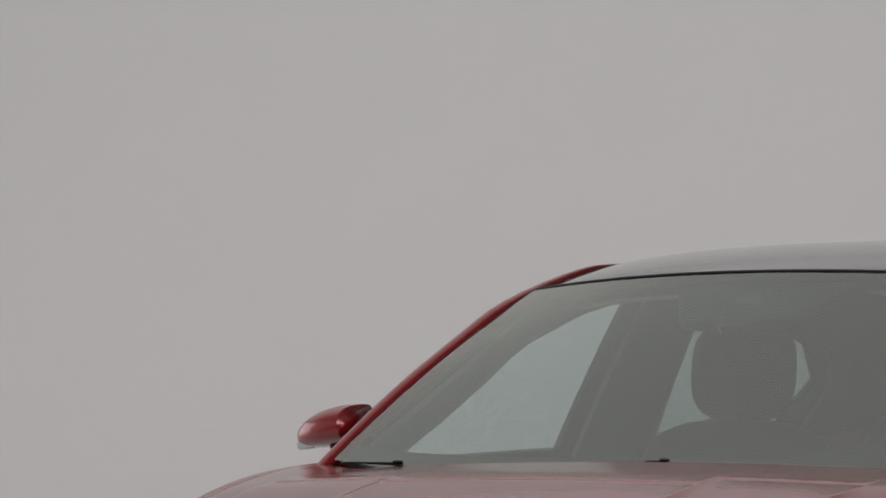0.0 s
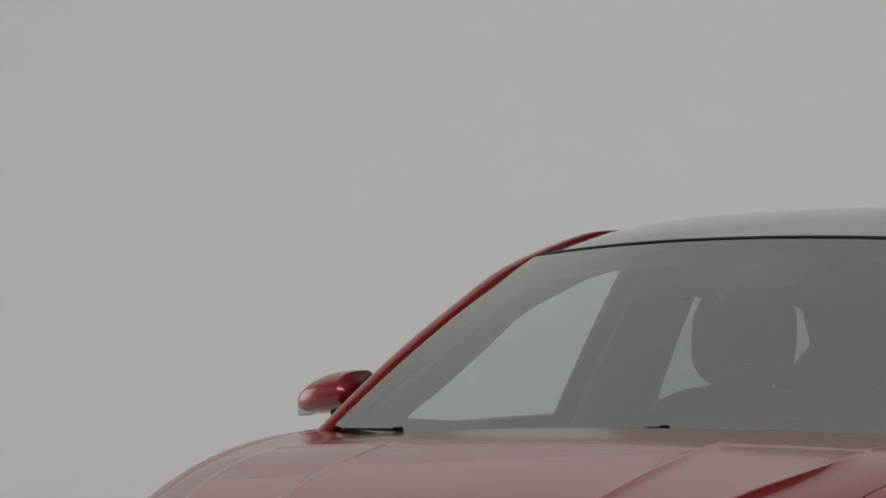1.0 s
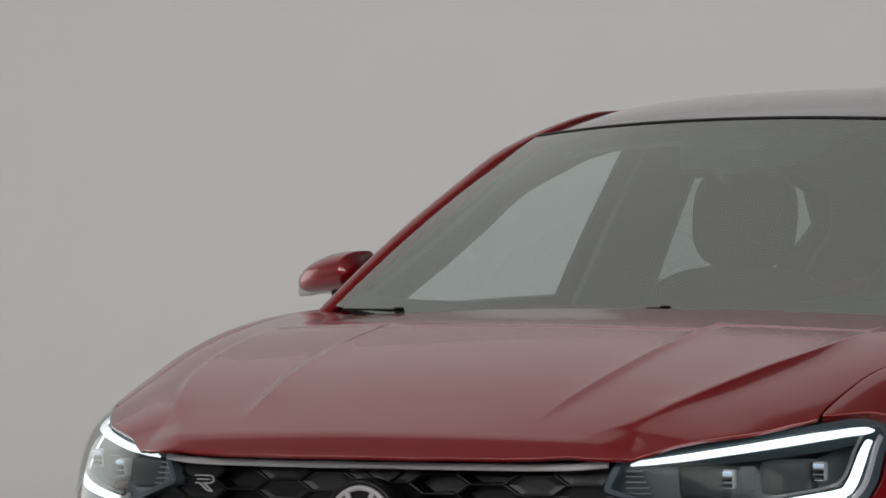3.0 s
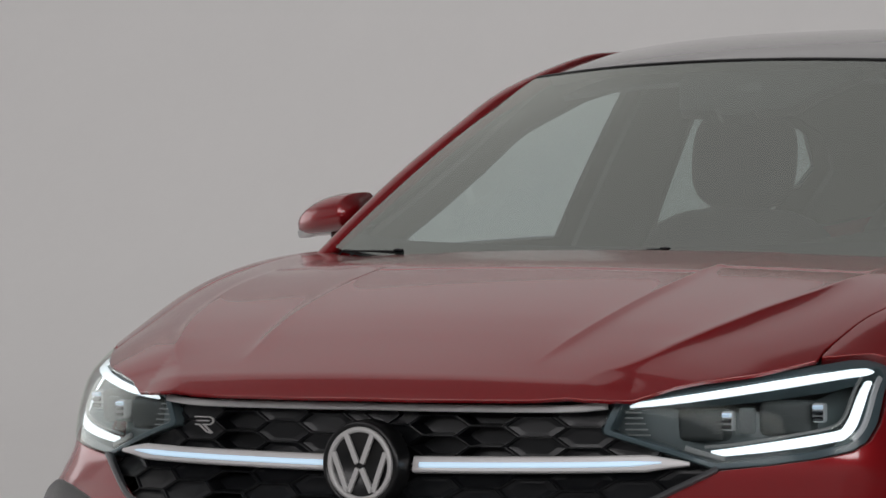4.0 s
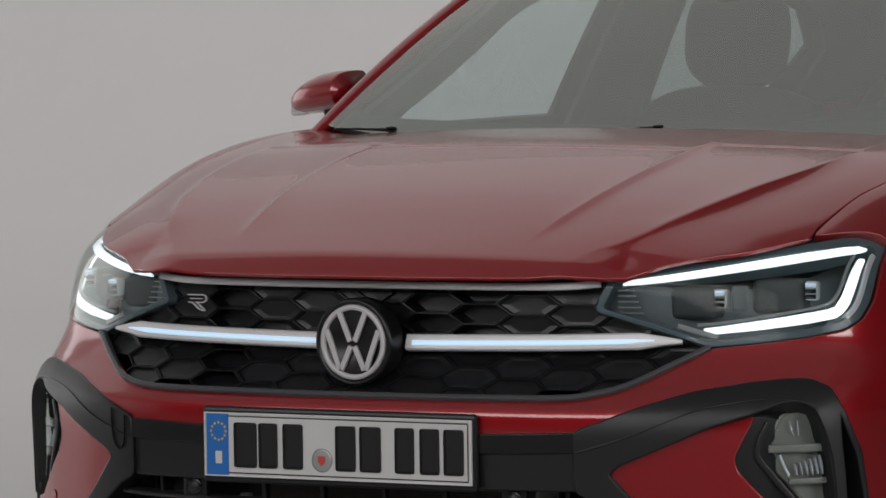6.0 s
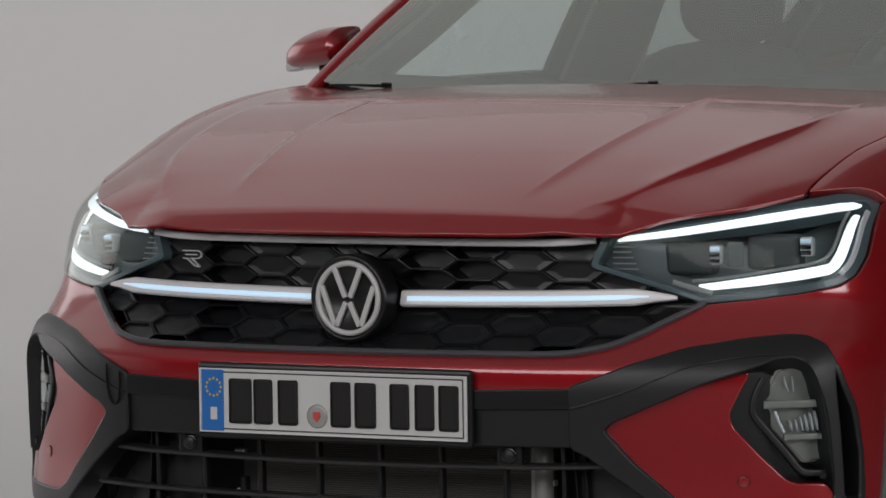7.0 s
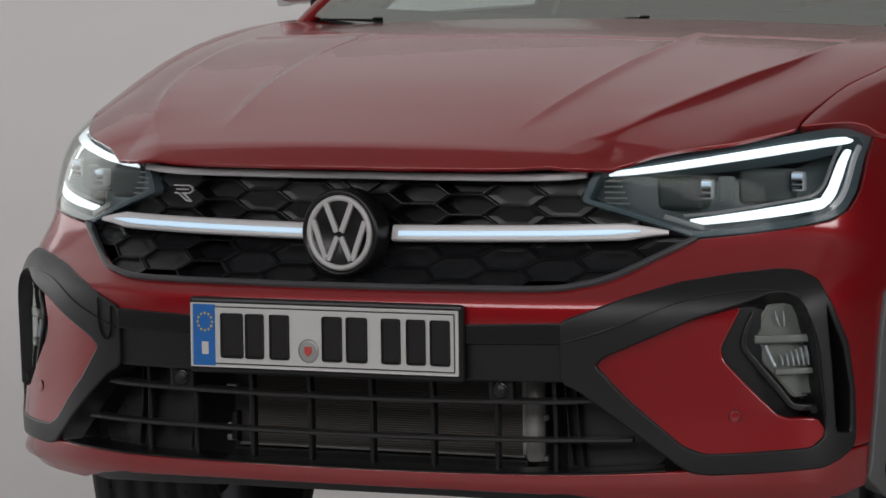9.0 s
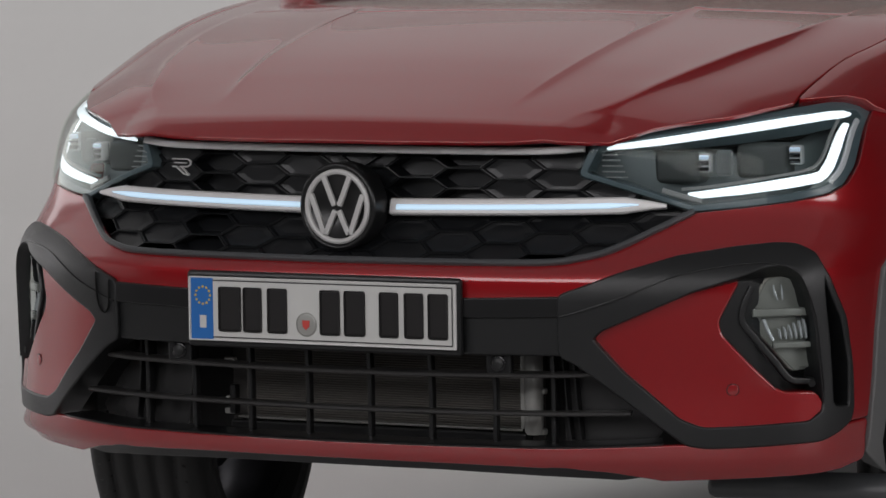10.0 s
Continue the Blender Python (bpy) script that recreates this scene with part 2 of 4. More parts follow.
def side(y, v):
    """The left flank above the belt line: v from 0 at the belt to 1 at the roof's edge."""
    top = ROOF_LINE(y) - .036 if y > 1.6 else .0
    if y <= 1.6:
        top = np.interp(y, (.95, 1.6), (1.06, 1.409))
    foot = Vector((.800, y, BELT(y)))
    inward = np.interp(y, (.95, 1.6, 2.6, 3.6), (.69, .60, .59, .56))
    head = Vector((inward, y, max(top, BELT(y) + .01)))
    return foot.lerp(head, v) + Vector((.03 * v * (1 - v), 0, 0))

# ---- building helpers ----
def part(name, bm, material, parent=None, label="", smooth=True, normals=None):
    """Links a bmesh as one mesh object, under a thing or a part where one is given."""
    mesh = bpy.data.meshes.new(name)
    bm.to_mesh(mesh)
    bm.free()
    mesh.materials.append(material)
    for f in mesh.polygons:
        f.use_smooth = smooth
    if normals:
        mesh.normals_split_custom_set_from_vertices(normals)
    ob = new(name, mesh)
    if parent:
        ob.parent = parent
    if label:
        ob["label"] = label
    return ob


def soft(points, r=0.006, n=4):
    """A closed outline with its corners rounded by about r."""
    out, m = [], len(points)
    for i in range(m):
        a, b, c = (Vector(points[(i + k) % m]) for k in (-1, 0, 1))
        p, q = (a - b), (c - b)
        d = min(r, 0.4 * p.length, 0.4 * q.length)
        p, q = b + p.normalized() * d, b + q.normalized() * d
        for k in range(n + 1):
            t = k / n
            out.append(p * (1 - t) ** 2 + b * 2 * t * (1 - t) + q * t * t)
    return out


def flip(points):
    """The same outline on the other side of the car."""
    return [(-p[0], p[1]) for p in reversed(points)]


def normal_of(surf, u, v, h=0.004):
    n = (surf(u + h, v) - surf(u - h, v)).cross(surf(u, v + h) - surf(u, v - h))
    return n.normalized()


def panel(name, outline, surf, material, parent, label="", off=0.0, thick=0.014, grid=(0.03, 0.03), edge=0.0025, holes=(), corner=0.006, facing_out=None, lift=None):
    """A sheet cut to an outline on a surface, with rounded, folded-back edges; off: how proud it lies; lift: its height by place."""
    bm = bmesh.new()
    loops = [soft(o, corner) if corner else [Vector(p) for p in o] for o in (outline, *holes)]
    for loop in loops:
        verts = [bm.verts.new((p[0], p[1], 0)) for p in loop]
        for a, b in zip(verts, verts[1:] + verts[:1]):
            bm.edges.new((a, b))
        if not holes:
            bm.faces.new(verts)
    if holes:
        bmesh.ops.triangle_fill(bm, edges=bm.edges[:], use_beauty=True)
    box = [(min(p[i] for p in loops[0]), max(p[i] for p in loops[0])) for i in (0, 1)]
    for i, axis in enumerate(((1, 0, 0), (0, 1, 0))):
        k = math.floor(box[i][0] / grid[i]) + 1
        while k * grid[i] < box[i][1]:
            bmesh.ops.bisect_plane(bm, geom=bm.verts[:] + bm.edges[:] + bm.faces[:], plane_co=[c * k * grid[i] for c in axis], plane_no=axis, dist=1e-6)
            k += 1
    flat = {v: v.co.copy() for v in bm.verts}
    sign = 1.0
    mid = loops[0][0]
    if facing_out is not None and normal_of(surf, mid[0], mid[1]).dot(Vector(facing_out)) < 0:
        sign = -1.0
    rims = {}
    for e in bm.edges:
        if len(e.link_faces) == 1:
            f = e.link_faces[0]
            d = (e.verts[1].co - e.verts[0].co)
            o = Vector((d.y, -d.x, 0)).normalized()
            if o.dot(f.calc_center_median() - e.verts[0].co) > 0:
                o = -o
            for v in e.verts:
                rims[v] = rims.get(v, Vector()) + o
    rim_edges = [e for e in bm.edges if len(e.link_faces) == 1]
    normals = {}
    for v, c in flat.items():
        n = normal_of(surf, c.x, c.y) * sign
        p = surf(c.x, c.y)
        v.co = p + n * (off + (lift(c.x, c.y) if lift else 0.0))
        normals[v] = n
    ring = rim_edges
    outs = {}
    for v in rims:
        c, o = flat[v], rims[v].normalized()
        outs[v] = (surf(c.x + o.x * .004, c.y + o.y * .004) - surf(c.x, c.y)).normalized()
    source = {v: v for v in rims}
    for out_by, down_by, blend in ((0.7, 0.3, 0.5), (1.0, 1.0, 1.0), (1.0, thick / edge, 1.0)):
        made = bmesh.ops.extrude_edge_only(bm, edges=ring)["geom"]
        ring = [g for g in made if isinstance(g, bmesh.types.BMEdge) and g.is_boundary and all(w not in normals for w in g.verts)]
        fresh = [g for g in made if isinstance(g, bmesh.types.BMVert)]
        follow = {}
        for w in fresh:
            near = min((e.other_vert(w) for e in w.link_edges if e.other_vert(w) in source), key=lambda q: (q.co - w.co).length)
            root = source[near]
            follow[w] = root
        for w, root in follow.items():
            n, o = normals[root], outs[root]
            w.co = flat_co(root, outs, edge, out_by, down_by, n, o)
        for w, root in follow.items():
            normals[w] = (normals[root] * (1 - blend) + outs[root] * blend).normalized()
        source = follow
    bm.normal_update()
    for f in bm.faces:
        if f.normal.dot(sum((normals[v] for v in f.verts), Vector())) < 0:
            f.normal_flip()
    bm.verts.index_update()
    listed = [normals[v] for v in bm.verts]
    return part(name, bm, material, parent, label, normals=listed)


def flat_co(root, outs, edge, out_by, down_by, n, o):
    return root.co + o * edge * out_by - n * edge * down_by


def ribbon(name, line, surf, wide, high, material, parent, label="", off=0.0, taper=0.0, n=10, ends=2):
    """A rounded bar that follows a line of (u, v) points on a surface. taper: the length over which its ends narrow."""
    pts = spline(line, n)
    p3 = [surf(*p) for p in pts]
    ns = [normal_of(surf, *p) for p in pts]
    if ns[0].y > 0 and abs(ns[0].y) > .3:
        ns = [-k for k in ns]
    return bar(name, [p + k * off for p, k in zip(p3, ns)], ns, wide, high, material, parent, label, taper, ends)


def bar(name, p3, ns, wide, high, material, parent, label="", taper=0.0, ends=2):
    bm = bmesh.new()
    rows, total = [], sum((b - a).length for a, b in zip(p3, p3[1:]))
    gone = 0.0
    for i, p in enumerate(p3):
        t = (p3[min(i + 1, len(p3) - 1)] - p3[max(i - 1, 0)]).normalized()
        gone += (p - p3[i - 1]).length if i else 0
        k = 1.0 if not taper else min(1.0, 0.25 + 0.75 * (min(gone, total - gone) if ends == 2 else total - gone) / taper)
        a = t.cross(ns[i]).normalized() * wide * 0.5 * k
        b = ns[i] * high * 0.5
        row = [p + a * x + b * y for x, y in ((1, .5), (.8, .9), (.4, 1), (-.4, 1), (-.8, .9), (-1, .5), (-1, -1), (1, -1))]
        rows.append([bm.verts.new(q) for q in row])
    for r, q in zip(rows, rows[1:]):
        for k in range(8):
            bm.faces.new((r[k], r[(k + 1) % 8], q[(k + 1) % 8], q[k]))
    bm.faces.new(rows[0][::-1]), bm.faces.new(rows[-1])
    bmesh.ops.recalc_face_normals(bm, faces=bm.faces[:])
    return part(name, bm, material, parent, label, smooth=False)


def block(bm, size, m=None, bevel=0.004, segments=2):
    """Adds a box with rounded edges to bm, at the pose m."""
    made = bmesh.ops.create_cube(bm, size=1, matrix=(m or Matrix()) @ Matrix.Diagonal((*size, 1)))["verts"]
    edges = list({e for v in made for e in v.link_edges})
    if bevel:
        bmesh.ops.bevel(bm, geom=edges, offset=bevel, segments=segments, affect="EDGES", profile=0.5)
    return bm


def box(name, size, m, material, parent, label="", bevel=0.004, smooth=False):
    return part(name, block(bmesh.new(), size, m, bevel), material, parent, label, smooth)


def turned(profile, n=48, axis="X", closed=False):
    """A bmesh of revolution: (along, radius) points turned round the X or Y axis."""
    bm = bmesh.new()
    rings = []
    for a, r in profile:
        ring = []
        for k in range(n):
            t = 2 * math.pi * k / n
            c, s = r * math.cos(t), r * math.sin(t)
            ring.append(bm.verts.new((a, c, s) if axis == "X" else (c, a, s)))
        rings.append(ring)
    for p, q in zip(rings, rings[1:]):
        for k in range(n):
            bm.faces.new((p[k], p[(k + 1) % n], q[(k + 1) % n], q[k]))
    if closed:
        bm.faces.new(rings[0]), bm.faces.new(rings[-1][::-1])
    bmesh.ops.recalc_face_normals(bm, faces=bm.faces[:])
    return bm


def prism(name, outline, thick, m, material, parent, label="", bevel=0.0):
    """A flat plate cut to an outline in its own x-z plane, thick along y, at the pose m."""
    bm = bmesh.new()
    face = bm.faces.new([bm.verts.new((p[0], 0, p[1])) for p in outline])
    up = bmesh.ops.extrude_face_region(bm, geom=[face])["geom"]
    bmesh.ops.translate(bm, verts=[g for g in up if isinstance(g, bmesh.types.BMVert)], vec=(0, thick, 0))
    bmesh.ops.recalc_face_normals(bm, faces=bm.faces[:])
    if bevel:
        bmesh.ops.bevel(bm, geom=bm.edges[:], offset=bevel, segments=1, affect="EDGES")
    bmesh.ops.transform(bm, matrix=m, verts=bm.verts[:])
    return part(name, bm, material, parent, label, smooth=False)


# ---- the studio ----
def sweep_floor():
    """One sheet: the floor, running up into the back wall through a wide cove."""
    bm = bmesh.new()
    line = [(-1.5, 0), (6, 0)] + [(10.5 + 3.5 * math.sin(t), 3.5 - 3.5 * math.cos(t)) for t in np.linspace(0, math.pi / 2, 17)] + [(14, 7.5)]
    line[1] = (10.4, 0)
    rows = [[bm.verts.new((x, y, z)) for x in (-17, -11, -6, -1, 3.2)] for y, z in line]
    for p, q in zip(rows, rows[1:]):
        for k in range(4):
            bm.faces.new((p[k], p[k + 1], q[k + 1], q[k]))
    return tagged(part("floor", bm, STUDIO_FLOOR), "pale grey seamless studio floor curving up into the backdrop", "floor", kind="structure")


sweep_floor()
for name, size, at, what, label in (
        # the dark floor and dark walls are unseen, added to darken the paint's reflections
        ("floor_front", (34.2, 30.2, 0.1), (0, -1, -0.055), STUDIO_DARK, "added dark grey studio floor round the white sweep"),
        ("wall_north", (13.8, 0.2, 7.6), (10.2, 14.1, 3.79), STUDIO_DARK, "plain dark grey studio back wall"),
        ("wall_west", (0.2, 30, 7.6), (-17.1, -1, 3.79), STUDIO_WALL, "plain white studio side wall"),
        ("wall_east", (0.2, 30, 7.6), (17.1, -1, 3.79), STUDIO_DARK, "plain grey studio side wall"),
        ("wall_south", (34, 0.2, 7.6), (0, -16.1, 3.79), STUDIO_BLACK, "plain black studio end wall"),
        ("ceiling", (34.2, 30.2, 0.2), (0, -1, 7.7), STUDIO_CEILING, "plain grey studio ceiling")):
    ob = part(name, block(bmesh.new(), size, pose(*at), 0), what, smooth=False)
    tagged(ob, label, name.split("_")[0], kind="structure")

# ---- the car ----
car = new("car")
car.empty_display_size = 0.3
tagged(car, "shiny red crossover car with black roof and lit headlights", "car")


def both(fn):
    for sign in (1, -1):
        fn(sign)


def sided(outline, sign):
    return outline if sign > 0 else flip(outline)


def out_of(sign):
    return (0.6 * sign, -0.8, 0.1)


# bonnet
HALF = [(.12, -.025), (.244, -.022), (.40, -.018), (.52, -.012), (.544, -.004), (.562, .008), (.571, .033), (.581, .071), (.597, .115), (.619, .162), (.642, .204), (.664, .247),
        (.693, .299), (.687, .333), (.686, .363), (.685, .433), (.688, .488), (.705, .550), (.716, .596), (.718, .75), (.704, .95), (.66, .980), (.49, .935), (.34, .884), (.17, .858)]
panel("bonnet", [(0, -.025), *HALF, (0, .850), *[(-x, y) for x, y in reversed(HALF)]], bonnet, RED, car, off=0, thick=.007, grid=(.007, .008), corner=.003,
      facing_out=(0, -.3, 1), label="red bonnet with two sharp creases on either side")


def fender(y, v):
    """The top of the left front wing, from the bonnet's edge over the shoulder."""
    u = float(np.interp(y, (.30, .345, .44, .49, .55, .60, .75, .95, 1.2), (.699, .694, .691, .694, .711, .722, .724, .710, .70)))
    a, inner = bonnet(u, y), bonnet(u - .012, y)
    s = np.interp(a.y - .04, PLAN[:320, 1], ALONG[:320])
    b = nose(s, .86)
    rear, slope = step(.42, .8, y), (a.z - inner.z) / (a.x - inner.x)
    k = Vector((b.x + .006, a.y, max(.868, a.z + .012 * rear + .85 * slope * (b.x - a.x) * (1 - rear))))
    return a * (1 - v) ** 2 + k * 2 * v * (1 - v) + b * v * v


def mirrored(surf):
    def other(u, v):
        p = surf(-u, v) if surf in (nose, bonnet) else surf(u, v)
        return Vector((-p.x, p.y, p.z))
    return other


def wing(sign):
    surf = fender if sign > 0 else mirrored(fender)
    panel("front_wing", [(.317, .0), (.336, .139), (.364, .263), (.392, .374), (.417, .534), (.431, .677), (.457, .78), (.50, .869), (.56, .941), (.63, 1.0), (1.15, 1.0), (1.15, .0), (.90, .0), (.55, .0)], surf, RED, car, thick=.02,
          grid=(.03, .08), corner=.003, facing_out=(0, 0, 1))


both(wing)

# bumper: painted skin, lip, skirt
LOW = [(.30, .655), (.405, .659), (.47, .672), (.53, .697), (.575, .719), (.612, .737), (.70, .744), (.783, .752), (.850, .762), (.892, .778), (.925, .806), (.955, .85), (.980, .896),
       (1.012, .890), (1.050, .874), (1.066, .82), (1.045, .74), (1.018, .644), (.998, .544), (.975, .425), (.972, .402), (.929, .398), (.9275, .45), (.9245, .50), (.9115, .566), (.878, .630), (.845, .660), (.80, .675), (.70, .672), (.60, .655),
       (.50, .618), (.43, .598), (.25, .588)]
panel("bumper", [(0, .654), *LOW, (0, .586), *[(-x, y) for x, y in reversed(LOW)]], nose, RED, car, thick=.010, grid=(.025, .01), corner=.006, facing_out=(0, -1, 0),
      label="red painted front bumper skin")
LIP = [(.24, .357), (.436, .359), (.60, .364), (.70, .366), (.86, .372), (.905, .388), (.970, .394), (.967, .356), (.946, .334), (.905, .319), (.860, .314), (.813, .312), (.699, .309), (.590, .307),
       (.53, .319), (.50, .326), (.435, .3355), (.24, .339)]
panel("bumper_lip", [(0, .356), *LIP, (0, .339), *[(-x, y) for x, y in reversed(LIP)]], nose, RED, car, thick=.006, grid=(.03, .004), corner=.005, edge=.004, facing_out=(0, -1, 0),
      lift=lambda s, z: .011 * math.exp(-((z - .340) / .013) ** 2))
SKIRT = [(.24, .345), (.436, .343), (.53, .329), (.575, .319), (.560, .311), (.52, .305), (.47, .308), (.334, .312), (.20, .315)]
panel("front_skirt", [(0, .341), *SKIRT, (0, .315), *[(-x, y) for x, y in reversed(SKIRT)]], nose, PLASTIC, car, off=-.004, thick=.02, grid=(.04, .02), facing_out=(0, -1, 0),
      label="grey plastic skirt below the bumper lip")

# black bumper trim with its red corner panels, lamp pockets and slots
FRAME_OUT = [(.434, .609), (.48, .625), (.532, .644), (.615, .669), (.702, .682), (.765, .687), (.800, .685), (.839, .671), (.879, .634), (.914, .568), (.926, .493), (.929, .42), (.924, .400),
             (.900, .384), (.866, .371), (.76, .367), (.673, .365), (.640, .370), (.600, .398), (.534, .449), (.461, .502), (.434, .514)]
FRAME_IN = [(.484, .541), (.50, .557), (.584, .592), (.647, .618), (.73, .642), (.765, .655), (.800, .655), (.825, .645), (.843, .615), (.855, .56), (.864, .48), (.870, .43), (.866, .416),
            (.842, .399), (.718, .394), (.663, .393), (.626, .407), (.534, .486)]
SLOT = [(.868, .640), (.877, .534), (.883, .431), (.889, .421), (.921, .419), (.9215, .495), (.908, .566), (.880, .622)]
CORNER = [(.487, .541), (.502, .554), (.584, .588), (.647, .614), (.728, .636), (.710, .604), (.689, .566), (.694, .543), (.734, .500), (.780, .455), (.799, .447), (.851, .446), (.865, .428),
          (.862, .418), (.842, .402), (.718, .398), (.664, .397), (.629, .410), (.538, .486)]
POCKET = [(.729, .645), (.765, .660), (.802, .660), (.830, .648), (.850, .615), (.862, .56), (.872, .48), (.872, .440), (.797, .442), (.776, .451), (.728, .498), (.688, .541), (.684, .566),
          (.705, .605), (.722, .635)]
FOG = [(.779, .634), (.812, .637), (.842, .629), (.858, .572), (.866, .484), (.826, .481), (.786, .522), (.745, .566)]


def disc(name, r, depth, at, n, material, parent, label="", rim=0.2, sides=28):
    """A round button with a softened rim at a place, facing along n."""
    bm = turned([(0, r), (-depth * .7, r), (-depth, r * (1 - rim)), (-depth, 0.0001)], sides, "Y")
    q = Vector(n).to_track_quat("-Y", "Z").to_matrix().to_4x4()
    bmesh.ops.transform(bm, matrix=Matrix.Translation(at) @ q, verts=bm.verts[:])
    return part(name, bm, material, parent, label)


def outward(s, z):
    n = normal_of(nose, s, z)
    return -n if n.dot(Vector((s, -.6, 0))) < 0 else n


def corner_of(sign):
    trim = panel("bumper_trim", sided(FRAME_OUT, sign), trim_skin, PLASTIC, car, "black grained plastic frame round the fog lamp", off=.007, thick=.05, grid=(.015, .015), edge=.004,
                 holes=[sided(FRAME_IN, sign), sided(SLOT, sign)], corner=.010, facing_out=out_of(sign))
    red = panel("corner_panel", sided(CORNER, sign), nose, RED, trim, "red painted corner panel", off=-.006, thick=.03, grid=(.02, .02), edge=.004, corner=.014, facing_out=out_of(sign),
                lift=lambda s, z: -.09 * (z - .52))
    pocket = panel("lamp_pocket", sided(POCKET, sign), nose, PLASTIC, trim, off=-.020, thick=.03, grid=(.015, .015), corner=.01, facing_out=out_of(sign),
                   lift=lambda s, z: -.035 * step(.74, .80, abs(s)))
    panel("air_slot", sided([(.862, .66), (.862, .40), (.935, .40), (.935, .60), (.90, .66)], sign), nose, DARK, trim, off=-.07, thick=.01, corner=0, facing_out=out_of(sign))
    ribbon("inner_ledge", [(sign * s, z) for s, z in ((.436, .577), (.462, .584), (.536, .608), (.622, .641), (.709, .655), (.765, .657), (.806, .649), (.833, .628), (.853, .572), (.861, .50), (.866, .45))], trim_skin,
           .003, .004, SATIN_BLACK, trim, off=.0070)
    at, n = nose(sign * .712, .456), outward(sign * .712, .456)
    disc("sensor_gap", .0106, .0008, at - n * .0002, n, DARK, trim, rim=.05)
    disc("parking_sensor", .0092, .0010, at + n * .0001, n, RED, trim, "red painted parking sensor", .1)
    disc("trim_hole", .0060, .001, nose(sign * .846, .462) - n * .002, n, DARK, trim)
    # fog lamp
    lamp_body = panel("fog_lamp", sided(FOG, sign), nose, FOG_GREY, car, "clear fog lamp with ribbed reflector", off=-.036, thick=.02, grid=(.02, .02), corner=.008, facing_out=out_of(sign))
    chambers = ([(.783, .630), (.812, .632), (.838, .625), (.850, .586), (.757, .586)], [(.752, .571), (.856, .571), (.862, .530), (.783, .530)], [(.793, .519), (.862, .519), (.862, .488), (.826, .486)])
    for k, shape in enumerate(chambers):
        low, high = shape[-1][1], shape[0][1]
        panel("reflector", sided(shape, sign), nose, FOG_FACET if k == 1 else FOG_GREY, lamp_body, off=-.020, thick=.004, grid=(.008, .006), corner=.006, facing_out=out_of(sign),
              lift=lambda s, z, c=.5 * (low + high): -.026 + .020 * ((abs(s) - .805) / .055) ** 2 + 7.0 * (z - c) ** 2)
    for line, wide in (((.752, .5785), (.80, .579), (.854, .5785)), .0130), (((.785, .5245), (.82, .5248), (.862, .5245)), .0100):
        ribbon("bridge", [(sign * p, q) for p, q in line], nose, wide, .008, FOG_GREY, lamp_body, off=-.018)
    # glints of the reflector, modelled as thin pale bars
    ribbon("glint_edge", [(sign * .771, .568), (sign * .777, .552), (sign * .786, .533)], nose, .0050, .006, REFLECTOR, lamp_body, off=-.022)
    for p, q in ((.792, .800), (.806, .809)):
        ribbon("glint_bar", [(sign * p, .624), (sign * (p + .002), .612), (sign * q, .598)], nose, .0034, .004, REFLECTOR, lamp_body, off=-.030, taper=.012)
    for k in range(6):
        p = .800 + .0098 * k
        ribbon("rib", [(sign * p, .5345), (sign * (p - .002), .548), (sign * (p - .005), .566 - .0028 * (5 - k))], nose, .0052, .008, REFLECTOR, lamp_body, off=-.020, taper=.016)
    ribbon("pocket_rim", [(sign * p, q) for p, q in ((.752, .622), (.738, .595), (.733, .566), (.752, .540), (.786, .500), (.812, .470), (.836, .465), (.862, .465))], nose, .011, .012, PLASTIC, trim, "raised plastic rim round the lamp", off=-.020)
    panel("lens", sided(FOG, sign), nose, LENS, lamp_body, "clear plastic lamp cover", off=-.010, thick=.01, grid=(.02, .02), corner=.012, facing_out=out_of(sign))


both(corner_of)
ribbon("cover_joint", [(-.480, .624), (-.479, .600), (-.474, .570), (-.461, .556), (-.449, .566), (-.446, .590), (-.446, .612)], nose, .0016, .003, DARK, car, off=.0095)

# middle strip of the bumper
UPPER_STRIP = [(-.434, .607), (-.28, .602), (0, .600), (.28, .602), (.434, .607), (.432, .578), (.28, .574), (0, .572), (-.28, .574), (-.432, .578)]
LOWER_STRIP = [(-.432, .576), (-.28, .572), (0, .570), (.28, .572), (.432, .576), (.434, .516), (.28, .515), (0, .514), (-.28, .515), (-.434, .516)]
panel("upper_strip", UPPER_STRIP, nose, SATIN_BLACK, car, off=.006, thick=.03, grid=(.04, .02), corner=.004, facing_out=(0, -1, 0), label="satin black strip across the bumper")
panel("lower_strip", LOWER_STRIP, nose, PLASTIC, car, off=-.001, thick=.04, grid=(.04, .02), corner=.006, edge=.005, facing_out=(0, -1, 0), label="grey plastic strip across the bumper")

# added near-black sheets behind all gaps, standing for the shade inside the nose
panel("front_back_sheet", [(-.70, .86), (.70, .86), (.70, .525), (-.70, .525)], nose, DARK, car, off=-.13, thick=.02, grid=(.05, .05), corner=0, facing_out=(0, -1, 0))


def back_sheet(sign):
    panel("side_back_sheet", sided([(.66, .70), (.66, .30), (.96, .30), (1.02, .62), (1.04, .70)], sign), nose, DARK, car, off=-.085, thick=.02, grid=(.05, .05), corner=0, facing_out=out_of(sign))


both(back_sheet)
box("lower_back_sheet", (1.10, .02, .24), pose(0, .215, .44), DARK, car)
box("bonnet_underside", (1.24, .70, .012), pose(0, .56, .930, 8, 0, 0), DARK, car)

